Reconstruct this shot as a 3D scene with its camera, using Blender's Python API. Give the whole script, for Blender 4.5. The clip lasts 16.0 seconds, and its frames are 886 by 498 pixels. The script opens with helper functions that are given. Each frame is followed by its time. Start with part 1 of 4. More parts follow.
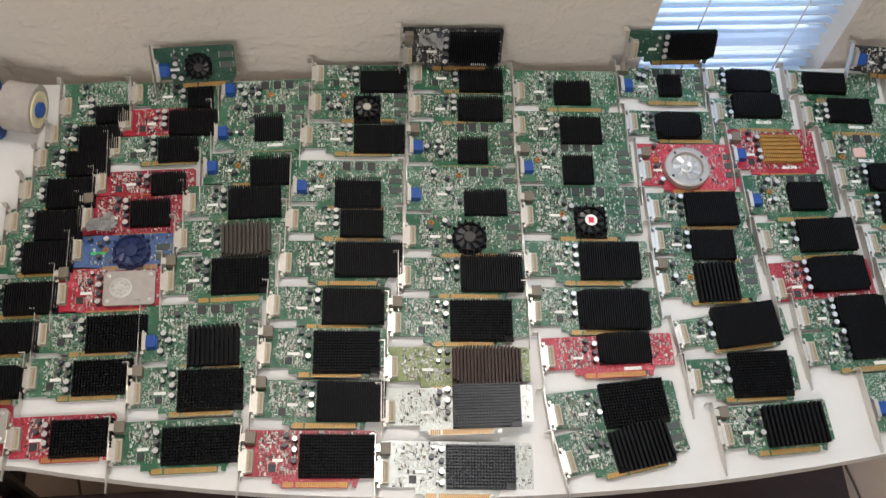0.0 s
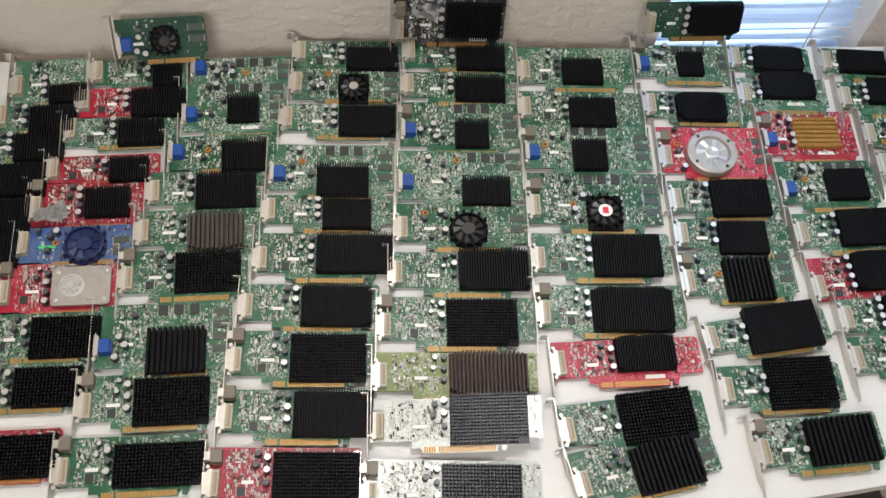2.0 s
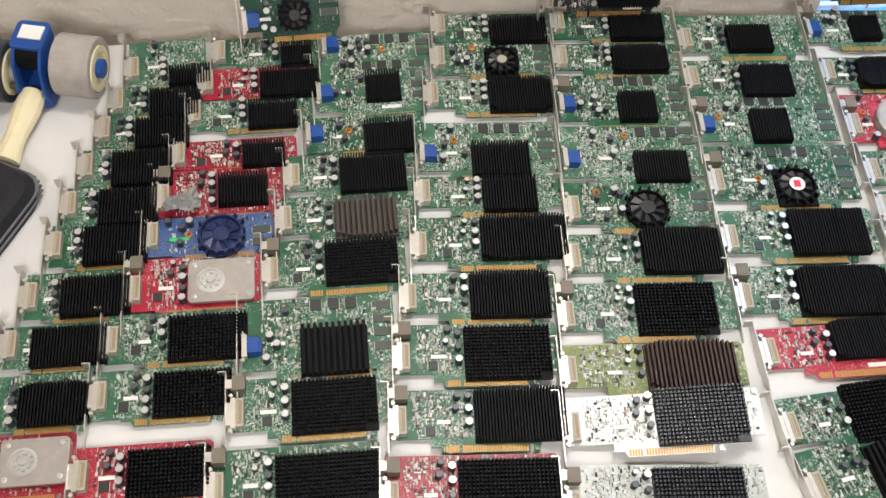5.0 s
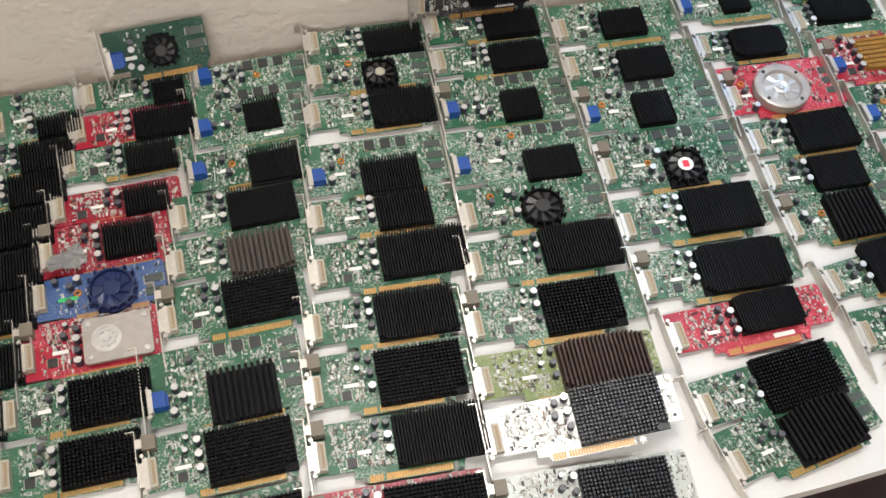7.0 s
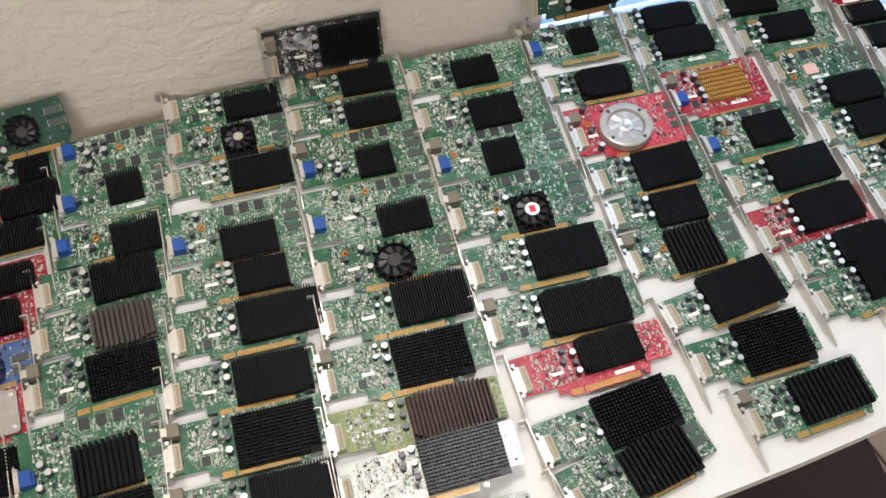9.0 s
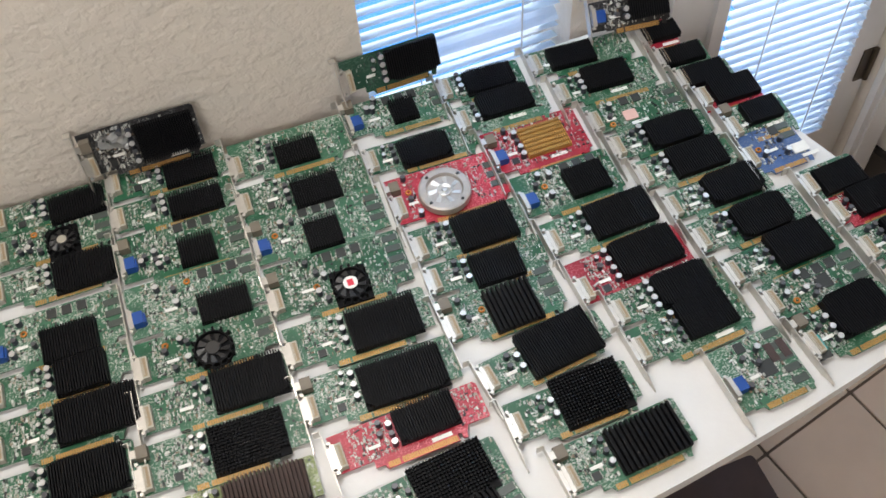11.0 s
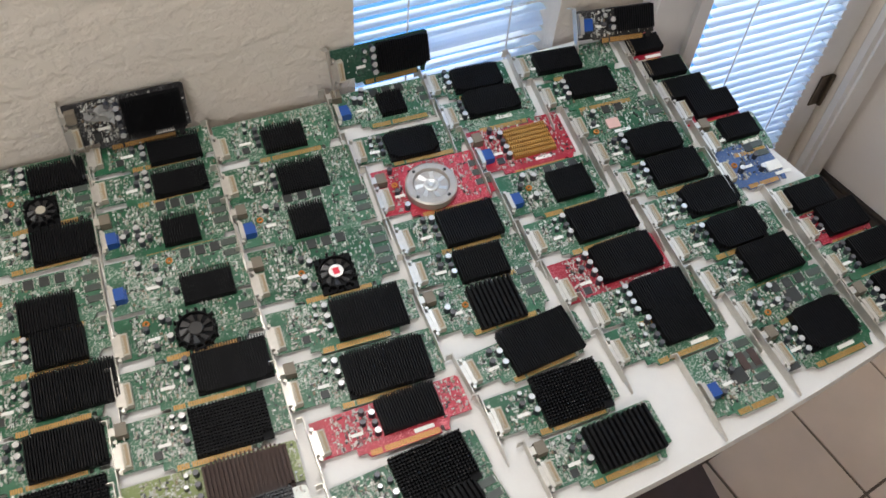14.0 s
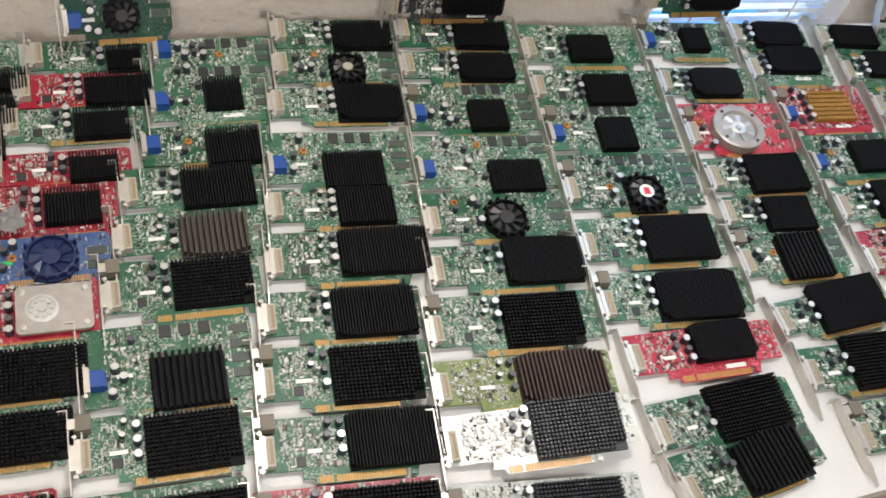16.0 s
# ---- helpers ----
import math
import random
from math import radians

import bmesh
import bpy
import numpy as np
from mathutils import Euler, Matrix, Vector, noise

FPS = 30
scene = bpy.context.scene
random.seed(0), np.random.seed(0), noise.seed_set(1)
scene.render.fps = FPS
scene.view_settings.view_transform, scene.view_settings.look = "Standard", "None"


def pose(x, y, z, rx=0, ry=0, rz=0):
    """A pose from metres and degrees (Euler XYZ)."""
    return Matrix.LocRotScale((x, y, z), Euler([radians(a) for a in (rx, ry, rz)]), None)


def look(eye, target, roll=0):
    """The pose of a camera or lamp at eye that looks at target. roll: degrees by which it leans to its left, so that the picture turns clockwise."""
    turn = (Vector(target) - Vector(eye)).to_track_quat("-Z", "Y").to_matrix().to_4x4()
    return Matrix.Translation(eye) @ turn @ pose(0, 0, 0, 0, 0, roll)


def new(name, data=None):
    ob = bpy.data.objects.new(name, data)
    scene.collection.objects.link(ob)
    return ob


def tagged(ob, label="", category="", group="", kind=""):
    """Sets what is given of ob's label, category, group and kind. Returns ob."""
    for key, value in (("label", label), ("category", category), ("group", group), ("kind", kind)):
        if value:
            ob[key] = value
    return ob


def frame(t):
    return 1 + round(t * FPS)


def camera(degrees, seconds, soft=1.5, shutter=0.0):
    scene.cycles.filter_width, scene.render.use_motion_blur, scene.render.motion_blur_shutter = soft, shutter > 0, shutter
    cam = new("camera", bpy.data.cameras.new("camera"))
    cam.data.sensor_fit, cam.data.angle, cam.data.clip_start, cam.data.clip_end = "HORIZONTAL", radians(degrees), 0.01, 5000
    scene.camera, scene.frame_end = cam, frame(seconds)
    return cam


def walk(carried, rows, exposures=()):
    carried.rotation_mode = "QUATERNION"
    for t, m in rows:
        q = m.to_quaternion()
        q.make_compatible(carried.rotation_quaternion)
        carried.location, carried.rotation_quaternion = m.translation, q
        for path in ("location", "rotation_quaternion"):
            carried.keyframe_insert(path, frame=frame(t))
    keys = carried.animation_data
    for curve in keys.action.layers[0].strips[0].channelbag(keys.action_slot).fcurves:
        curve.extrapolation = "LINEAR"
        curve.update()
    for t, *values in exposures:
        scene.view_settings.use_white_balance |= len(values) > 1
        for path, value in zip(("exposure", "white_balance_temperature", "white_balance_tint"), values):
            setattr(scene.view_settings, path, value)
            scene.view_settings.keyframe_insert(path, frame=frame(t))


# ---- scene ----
cam = camera(46.0, 16.0, soft=1.5, shutter=0.3)
PATH = [
    (0.0, -0.1637, -0.0020, 1.9823, 26.469, -3.343, -3.736),
    (0.5, -0.1551, 0.0052, 1.9449, 25.815, -3.139, -4.134),
    (1.0, -0.1462, 0.0089, 1.9057, 26.167, -3.171, -3.422),
    (1.5, -0.1406, 0.0260, 1.8600, 27.208, -2.929, -3.903),
    (2.0, -0.1494, 0.0326, 1.8221, 27.995, -3.413, -3.859),
    (2.5, -0.1860, 0.0326, 1.7962, 28.821, -3.444, -3.069),
    (3.0, -0.2279, 0.0239, 1.7676, 29.687, -3.878, -1.290),
    (3.5, -0.2594, 0.0225, 1.7405, 30.404, -3.218, -0.956),
    (6.0, -0.3326, 0.0694, 1.6311, 31.333, -2.282, -9.881),
    (6.5, -0.3231, 0.0774, 1.6491, 30.847, -2.674, -11.909),
    (7.0, -0.2973, 0.0784, 1.6616, 30.711, -2.633, -13.697),
    (7.5, -0.2620, 0.0734, 1.6774, 30.773, -2.607, -14.816),
    (8.0, -0.2358, 0.0742, 1.6925, 30.836, -2.524, -16.136),
    (8.5, -0.2011, 0.0773, 1.7183, 30.390, -2.066, -16.711),
    (9.0, -0.1525, 0.0827, 1.7480, 29.822, -1.345, -17.288),
    (11.5, 0.1166, 0.0112, 1.7591, 33.631, 3.218, -23.025),
    (12.0, 0.1512, 0.0109, 1.7575, 33.839, 3.342, -24.376),
    (12.5, 0.1367, 0.0214, 1.7574, 34.184, 1.071, -25.341),
    (13.0, 0.1342, 0.0154, 1.7589, 34.178, 1.337, -23.755),
    (13.5, 0.0869, 0.0094, 1.7594, 34.074, -0.246, -21.053),
    (14.0, -0.0149, 0.0372, 1.7678, 32.896, -3.166, -21.271),
    (14.5, -0.1298, 0.0371, 1.7493, 32.938, -5.521, -21.336),
    (15.0, -0.2482, 0.0315, 1.7114, 33.590, -8.573, -19.364),
    (15.5, -0.3379, 0.0402, 1.6499, 34.315, -11.405, -15.012),
    (16.0, -0.3894, 0.0790, 1.6022, 33.171, -11.717, -13.094),
]
walk(cam, [(t, pose(x, y, z, rx, ry, rz)) for t, x, y, z, rx, ry, rz in PATH],
     [(0.0, 0.14), (1.5, 0.21), (3.5, 0.44), (7.0, 0.50), (9.0, 0.43), (11.5, 0.24), (12.5, 0.15), (13.5, 0.12), (14.5, 0.22), (16.0, 0.40)])

# ---- world, sun, lamps ----
world = bpy.data.worlds.new("world")
scene.world = world
world.use_nodes = True
wn = world.node_tree
sky = wn.nodes.new("ShaderNodeTexSky")
sky.sky_type, sky.sun_disc = "NISHITA", False
sky.sun_elevation, sky.sun_rotation = radians(43), radians(11)
wn.nodes["Background"].inputs[1].default_value = 0.15
wn.links.new(sky.outputs[0], wn.nodes["Background"].inputs[0])

sun = new("sun", bpy.data.lights.new("sun", "SUN"))
sun.data.energy, sun.data.angle, sun.data.color = 2.4, radians(0.5), (1.0, 0.95, 0.88)
sun.matrix_world = look((1.0, 4.0, 3.95), (0.4, 0.98, 1.0))

ROOM_H = 2.45
TABLE_Z = 0.745
WALL_Y = 0.925


def area_lamp(name, eye, target, sx, sy, watts, colour):
    ob = new(name, bpy.data.lights.new(name, "AREA"))
    ob.data.shape, ob.data.size, ob.data.size_y = "RECTANGLE", sx, sy
    ob.data.energy, ob.data.color = watts, colour
    ob.matrix_world = look(eye, target)
    return ob


area_lamp("ceiling_lamp", (0.02, 0.76, 2.40), (0.02, 0.74, 0.0), 0.42, 0.22, 10, (1.0, 0.975, 0.95))
# unseen fill light, added to lift the wall and the left side
area_lamp("room_lamp", (-0.55, -0.75, 2.40), (-0.30, 0.5, 0.9), 0.7, 0.7, 28, (1.0, 0.965, 0.935))
area_lamp("window_daylight", (0.42, 0.905, 1.40), (0.30, -0.6, 0.7), 0.27, 1.0, 1.5, (0.66, 0.83, 1.0))
area_lamp("door_daylight", (0.97, 0.905, 1.1), (0.4, -0.6, 0.6), 0.26, 1.2, 1.3, (0.66, 0.83, 1.0))


# ---- materials ----
class Mat:
    """A small wrapper round a principled node material."""

    def __init__(self, name, rough=0.6, metal=0.0, colour=(0.5, 0.5, 0.5)):
        self.m = bpy.data.materials.new(name)
        self.m.use_nodes = True
        self.t = self.m.node_tree
        self.b = self.t.nodes["Principled BSDF"]
        self.b.inputs["Roughness"].default_value = rough
        self.b.inputs["Metallic"].default_value = metal
        self.b.inputs["Base Color"].default_value = (*colour, 1)

    def node(self, kind, **values):
        n = self.t.nodes.new(kind)
        for k, v in values.items():
            n.inputs[k.replace("_", " ")].default_value = v
        return n

    def link(self, a, b):
        self.t.links.new(a, b)

    def coords(self, world_space=False):
        if world_space:
            return self.t.nodes.new("ShaderNodeNewGeometry").outputs["Position"]
        return self.t.nodes.new("ShaderNodeTexCoord").outputs["Object"]

    def noise(self, scale, detail=4.0, where=None, rough=0.55):
        n = self.node("ShaderNodeTexNoise", Scale=scale, Detail=detail, Roughness=rough)
        self.link(where or self.coords(), n.inputs["Vector"])
        return n.outputs["Fac"]

    def ramp(self, fac, *stops, sharp=False):
        r = self.t.nodes.new("ShaderNodeValToRGB")
        if sharp:
            r.color_ramp.interpolation = "CONSTANT"
        e = r.color_ramp.elements
        while len(e) < len(stops):
            e.new(0.5)
        for el, (p, c) in zip(e, stops):
            el.position, el.color = p, (*c, 1)
        self.link(fac, r.inputs[0])
        return r.outputs[0]

    def mix(self, fac, a, b, how="MIX"):
        n = self.t.nodes.new("ShaderNodeMix")
        n.data_type, n.blend_type = "RGBA", how
        for s, v in ((n.inputs[0], fac), (n.inputs[6], a), (n.inputs[7], b)):
            if isinstance(v, (int, float)):
                s.default_value = v
            elif isinstance(v, tuple):
                s.default_value = (*v, 1)
            else:
                self.link(v, s)
        return n.outputs[2]

    def colour(self, out):
        self.link(out, self.b.inputs["Base Color"])
        return self

    def rough(self, fac, lo, hi):
        n = self.node("ShaderNodeMapRange", To_Min=lo, To_Max=hi)
        self.link(fac, n.inputs[0])
        self.link(n.outputs[0], self.b.inputs["Roughness"])
        return self

    def bump(self, fac, strength, distance):
        n = self.node("ShaderNodeBump", Strength=strength, Distance=distance)
        self.link(fac, n.inputs["Height"])
        self.link(n.outputs[0], self.b.inputs["Normal"])
        return self


def board_material(name, dark, mid, print_tone, rough=0.38):
    m = Mat(name, rough)
    where = m.coords(True)
    rnd = m.t.nodes.new("ShaderNodeObjectInfo").outputs["Random"]
    traces = m.t.nodes.new("ShaderNodeTexBrick")
    for k, v in (("Scale", 210.0), ("Mortar Size", 0.035), ("Bias", 0.0), ("Brick Width", 0.9), ("Row Height", 0.28)):
        traces.inputs[k].default_value = v
    m.link(where, traces.inputs["Vector"])
    base = m.mix(m.noise(60, 5, where), dark, mid)
    base = m.mix(m.ramp(traces.outputs["Fac"], (0.4, (0, 0, 0)), (0.6, (0.45, 0.45, 0.45))), base, mid)
    vor = m.node("ShaderNodeTexVoronoi", Scale=360.0)
    m.link(where, vor.inputs["Vector"])
    dots = m.ramp(vor.outputs["Distance"], (0.10, (0.9, 0.9, 0.9)), (0.34, (0, 0, 0)))
    patch = m.ramp(m.noise(38, 4, where), (0.43, (0, 0, 0)), (0.55, (1, 1, 1)))
    base = m.mix(m.mix(1.0, dots, patch, "MULTIPLY"), base, print_tone)
    fine = m.ramp(m.noise(480, 2, where), (0.52, (0, 0, 0)), (0.60, (0.7, 0.7, 0.7)))
    base = m.mix(m.mix(1.0, fine, patch, "MULTIPLY"), base, print_tone)
    tone = m.node("ShaderNodeHueSaturation")
    mr = m.node("ShaderNodeMapRange", To_Min=0.75, To_Max=1.25)
    m.link(rnd, mr.inputs[0])
    m.link(mr.outputs[0], tone.inputs["Value"])
    ms = m.node("ShaderNodeMapRange", To_Min=1.02, To_Max=0.75 if name == "green_board" else 1.0)
    m.link(rnd, ms.inputs[0])
    m.link(ms.outputs[0], tone.inputs["Saturation"])
    m.link(base, tone.inputs["Color"])
    m.colour(tone.outputs[0])
    m.bump(m.noise(420, 3, where), 0.35, 0.0006)
    m.rough(m.noise(70, 3, where), rough - 0.1, rough + 0.15)
    return m.m


BOARD = {
    "green": board_material("green_board", (0.005, 0.050, 0.022), (0.013, 0.155, 0.064), (0.46, 0.50, 0.43)),
    # green again, darkened to carry the shade on cards leaning at the wall
    "deep": board_material("shaded_green_board", (0.003, 0.028, 0.016), (0.007, 0.055, 0.029), (0.06, 0.11, 0.08), 0.65),
    "black": board_material("black_board", (0.006, 0.006, 0.007), (0.014, 0.014, 0.016), (0.20, 0.20, 0.20)),
    "red": board_material("red_board", (0.20, 0.005, 0.015), (0.40, 0.014, 0.038), (0.62, 0.16, 0.19)),
    "blue": board_material("blue_board", (0.02, 0.05, 0.17), (0.06, 0.13, 0.32), (0.15, 0.19, 0.26)),
    "olive": board_material("olive_board", (0.12, 0.17, 0.04), (0.25, 0.31, 0.09), (0.6, 0.62, 0.45)),
    # whitish base colour holds the lamp glare seen on these two boards
    "pale": board_material("glare_whitened_glossy_board", (0.42, 0.45, 0.42), (0.62, 0.65, 0.61), (0.80, 0.81, 0.78), 0.2),
}


def parts_material():
    """Tiny parts: every loose piece takes one of a few tones."""
    m = Mat("small_parts", 0.45)
    r = m.t.nodes.new("ShaderNodeNewGeometry").outputs["Random Per Island"]
    m.colour(m.ramp(r, (0.0, (0.43, 0.43, 0.39)), (0.24, (0.018, 0.018, 0.02)), (0.50, (0.34, 0.31, 0.25)), (0.62, (0.64, 0.65, 0.61)),
                    (0.80, (0.20, 0.14, 0.09)), (0.88, (0.42, 0.44, 0.42)), sharp=True))
    return m.m


def worn(name, colour, rough, metal=0.0, spread=0.25, scale=90, bump=0.15):
    m = Mat(name, rough, metal)
    lo = tuple(c * (1 - spread) for c in colour)
    hi = tuple(min(1, c * (1 + spread)) for c in colour)
    m.colour(m.mix(m.noise(scale, 4), lo, hi))
    m.rough(m.noise(scale * 2.3, 3), max(0.05, rough - 0.1), min(1, rough + 0.12))
    m.bump(m.noise(scale * 6, 2), bump, 0.0004)
    return m.m


PARTS = parts_material()
SOCKET = worn("grey_beige_socket_plastic", (0.17, 0.145, 0.11), 0.5, 0.0, 0.25)
BLACK = worn("black_anodised_aluminium", (0.005, 0.005, 0.006), 0.55, 0.0, 0.5)
BLACK.node_tree.nodes["Principled BSDF"].inputs["Specular IOR Level"].default_value = 0.13
GREYSINK = worn("dark_grey_aluminium", (0.022, 0.024, 0.028), 0.4, 0.3)
BROWN = worn("bronze_brown_aluminium", (0.034, 0.012, 0.006), 0.6, 0.0)
DUSTY = worn("dull_grey_brown_aluminium", (0.050, 0.038, 0.030), 0.6, 0.0)
GOLDSINK = worn("gold_anodised_aluminium", (0.55, 0.32, 0.09), 0.38, 0.6)
SILVER = worn("brushed_aluminium", (0.62, 0.62, 0.6), 0.36, 0.75)
PLATE = worn("grey_beige_metal_plate", (0.42, 0.39, 0.36), 0.42, 0.5)
STEEL = worn("bracket_steel", (0.62, 0.59, 0.54), 0.34, 0.7, 0.2)
TAN = worn("tan_plastic", (0.30, 0.22, 0.13), 0.5, 0.0, 0.2)
CREAM = worn("cream_plastic", (0.40, 0.37, 0.30), 0.5, 0.0, 0.12)
VGABLUE = worn("blue_plastic", (0.01, 0.065, 0.29), 0.42, 0.0, 0.15)
FANBLUE = worn("dark_blue_fan_plastic", (0.008, 0.02, 0.085), 0.4, 0.0, 0.2)
CHIP = worn("black_chip_plastic", (0.028, 0.03, 0.03), 0.45, 0.0, 0.3)
RAMGREY = worn("grey_memory_chip", (0.06, 0.075, 0.065), 0.4, 0.0, 0.3)
LABEL = worn("white_paper_label", (0.82, 0.82, 0.78), 0.6, 0.0, 0.05)
REDINK = worn("red_ink", (0.7, 0.03, 0.06), 0.5, 0.0, 0.1)
COPPER = worn("orange_copper_wire", (0.55, 0.20, 0.04), 0.35, 0.4)
CAPBODY = worn("dark_capacitor_sleeve", (0.03, 0.035, 0.05), 0.4)
CAPTOP = worn("silver_capacitor_top", (0.66, 0.66, 0.66), 0.3, 0.7, 0.15, 300)
CAPDULL = worn("dark_capacitor_top", (0.10, 0.10, 0.11), 0.4, 0.3)
# darker grey with the fan well's shade put into the colour
PLATE_DARK = worn("shaded_grey_plastic", (0.16, 0.155, 0.15), 0.4, 0.2)
FANGREY = worn("charcoal_fan_plastic", (0.022, 0.021, 0.021), 0.38, 0.0, 0.3)
TEAL = worn("teal_printed_label", (0.05, 0.45, 0.42), 0.4, 0.0, 0.3, 200)
BROWNCHIP = worn("brown_memory_chip", (0.055, 0.03, 0.028), 0.4, 0.0, 0.3)
GREENLABEL = worn("green_paper_label", (0.05, 0.55, 0.16), 0.5, 0.0, 0.1)
CHIPPINK = worn("pinkish_bare_chip", (0.72, 0.45, 0.40), 0.35, 0.0, 0.1)
GREYBIT = worn("grey_rag_paper", (0.45, 0.45, 0.44), 0.8, 0.0, 0.2)


def contacts_material():
    m = Mat("gold_contacts", 0.5, 0.5)
    m.colour(m.mix(m.noise(300, 3), (0.40, 0.21, 0.055), (0.54, 0.31, 0.10)))
    return m.m


GOLD = contacts_material()


def wall_material(name, tone, bump):
    m = Mat(name, 0.85)
    w = m.coords(True)
    m.colour(m.mix(m.noise(3.0, 4, w), tuple(c * 0.93 for c in tone), tuple(min(1, c * 1.05) for c in tone)))
    lumps = m.ramp(m.noise(60, 5, w), (0.40, (0, 0, 0)), (0.60, (1, 1, 1)))
    m.bump(lumps, bump, 0.004)
    return m.m


WALL = wall_material("textured_beige_wall", (0.79, 0.725, 0.64), 0.38)
WALL_PLAIN = wall_material("greyish_painted_wall", (0.72, 0.68, 0.65), 0.12)
CEILING = wall_material("white_ceiling", (0.78, 0.76, 0.72), 0.3)
TRIM = worn("white_painted_wood", (0.76, 0.76, 0.76), 0.42, 0.0, 0.05, 30)
DARKBASE = worn("dark_brown_baseboard_paint", (0.022, 0.018, 0.016), 0.45)
TABLE = worn("white_table_plastic", (0.70, 0.69, 0.67), 0.42, 0.0, 0.05, 40, 0.25)
TABLE_EDGE = worn("grey_table_edge", (0.55, 0.53, 0.52), 0.5, 0.0, 0.1, 60)
LEG = worn("dark_steel_leg", (0.035, 0.033, 0.033), 0.45, 0.6)
TILE = worn("beige_floor_tile", (0.60, 0.47, 0.37), 0.38, 0.0, 0.14, 9)
GROUT = worn("brown_grout", (0.14, 0.105, 0.08), 0.85)
BRASS = worn("dark_bronze_hinge", (0.10, 0.08, 0.06), 0.4, 0.7)
CHEST = worn("dark_brown_stained_wood", (0.034, 0.017, 0.016), 0.55, 0.0, 0.35, 40, 0.2)
BLACKCLOTH = worn("black_nylon_cloth", (0.012, 0.012, 0.016), 0.8)
GREYCLOTH = worn("grey_piping", (0.16, 0.16, 0.17), 0.7)
HANDLE = worn("cream_handle_plastic", (0.78, 0.70, 0.46), 0.5, 0.0, 0.08)
ORANGE = worn("orange_cardboard", (0.50, 0.16, 0.07), 0.7)

slat_mat = Mat("white_blind_slat", 0.5, 0.0, (0.86, 0.88, 0.9))
mixer = slat_mat.t.nodes.new("ShaderNodeMixShader")
trans = slat_mat.t.nodes.new("ShaderNodeBsdfTranslucent")
trans.inputs[0].default_value = (0.70, 0.85, 1.0, 1)
mixer.inputs[0].default_value = 0.6
slat_mat.link(slat_mat.b.outputs[0], mixer.inputs[1])
slat_mat.link(trans.outputs[0], mixer.inputs[2])
slat_mat.link(mixer.outputs[0], slat_mat.t.nodes["Material Output"].inputs[0])
SLAT = slat_mat.m

glass_mat = Mat("window_glass", 0.02, 0.0, (0.95, 0.98, 1.0))
glass_mat.b.inputs["Transmission Weight"].default_value = 1.0
glass_mat.b.inputs["IOR"].default_value = 1.45
GLASS = glass_mat.m
clear = Mat("clear_packing_tape", 0.25, 0.0, (0.72, 0.66, 0.60))
clear.colour(clear.mix(clear.noise(60, 3), (0.30, 0.27, 0.25), (0.52, 0.48, 0.44)))
TAPE = clear.m

glow = bpy.data.materials.new("outdoor_daylight")
glow.use_nodes = True
gt = glow.node_tree
em = gt.nodes.new("ShaderNodeEmission")
em.inputs[0].default_value, em.inputs[1].default_value = (0.09, 0.36, 1.0, 1), 1.25
gt.links.new(em.outputs[0], gt.nodes["Material Output"].inputs[0])
OUTDOOR = glow


# ---- mesh helpers ----
def put_box(bm, x0, x1, y0, y1, z0, z1, mat=0):
    v = [bm.verts.new(p) for p in ((x0, y0, z0), (x1, y0, z0), (x1, y1, z0), (x0, y1, z0), (x0, y0, z1), (x1, y0, z1), (x1, y1, z1), (x0, y1, z1))]
    for q in ((3, 2, 1, 0), (4, 5, 6, 7), (0, 1, 5, 4), (1, 2, 6, 5), (2, 3, 7, 6), (3, 0, 4, 7)):
        bm.faces.new([v[i] for i in q]).material_index = mat


def put_prism(bm, outline, z0, z1, mat=0):
    a = [bm.verts.new((x, y, z0)) for x, y in outline]
    b = [bm.verts.new((x, y, z1)) for x, y in outline]
    n = len(outline)
    bm.faces.new(list(reversed(a))).material_index = mat
    bm.faces.new(b).material_index = mat
    for i in range(n):
        bm.faces.new((a[i], a[(i + 1) % n], b[(i + 1) % n], b[i])).material_index = mat


def ring_points(r, n, cx=0.0, cy=0.0, start=0.0):
    return [(cx + r * math.cos(start + 2 * math.pi * i / n), cy + r * math.sin(start + 2 * math.pi * i / n)) for i in range(n)]


def put_tube(bm, profile, n, cx=0.0, cy=0.0, mats=None, close=True):
    """A lathe about the z axis at (cx, cy): profile is (radius, z), bottom to top."""
    rings = [[bm.verts.new((x, y, z)) for x, y in ring_points(r, n, cx, cy)] for r, z in profile]
    for k in range(len(rings) - 1):
        for i in range(n):
            f = bm.faces.new((rings[k][i], rings[k][(i + 1) % n], rings[k + 1][(i + 1) % n], rings[k + 1][i]))
            f.material_index = mats[k] if mats else 0
    if close:
        bm.faces.new(list(reversed(rings[0]))).material_index = mats[0] if mats else 0
        bm.faces.new(rings[-1]).material_index = mats[-1] if mats else 0


def rounded(x0, x1, y0, y1, r, n=5):
    pts = []
    for cx, cy, a in ((x1 - r, y0 + r, -90), (x1 - r, y1 - r, 0), (x0 + r, y1 - r, 90), (x0 + r, y0 + r, 180)):
        for i in range(n + 1):
            w = radians(a + 90 * i / n)
            pts.append((cx + r * math.cos(w), cy + r * math.sin(w)))
    return pts


def mesh_of(name, bm, *mats):
    me = bpy.data.meshes.new(name)
    bmesh.ops.recalc_face_normals(bm, faces=bm.faces)
    bm.to_mesh(me)
    bm.free()
    for m in mats:
        me.materials.append(m)
    return me


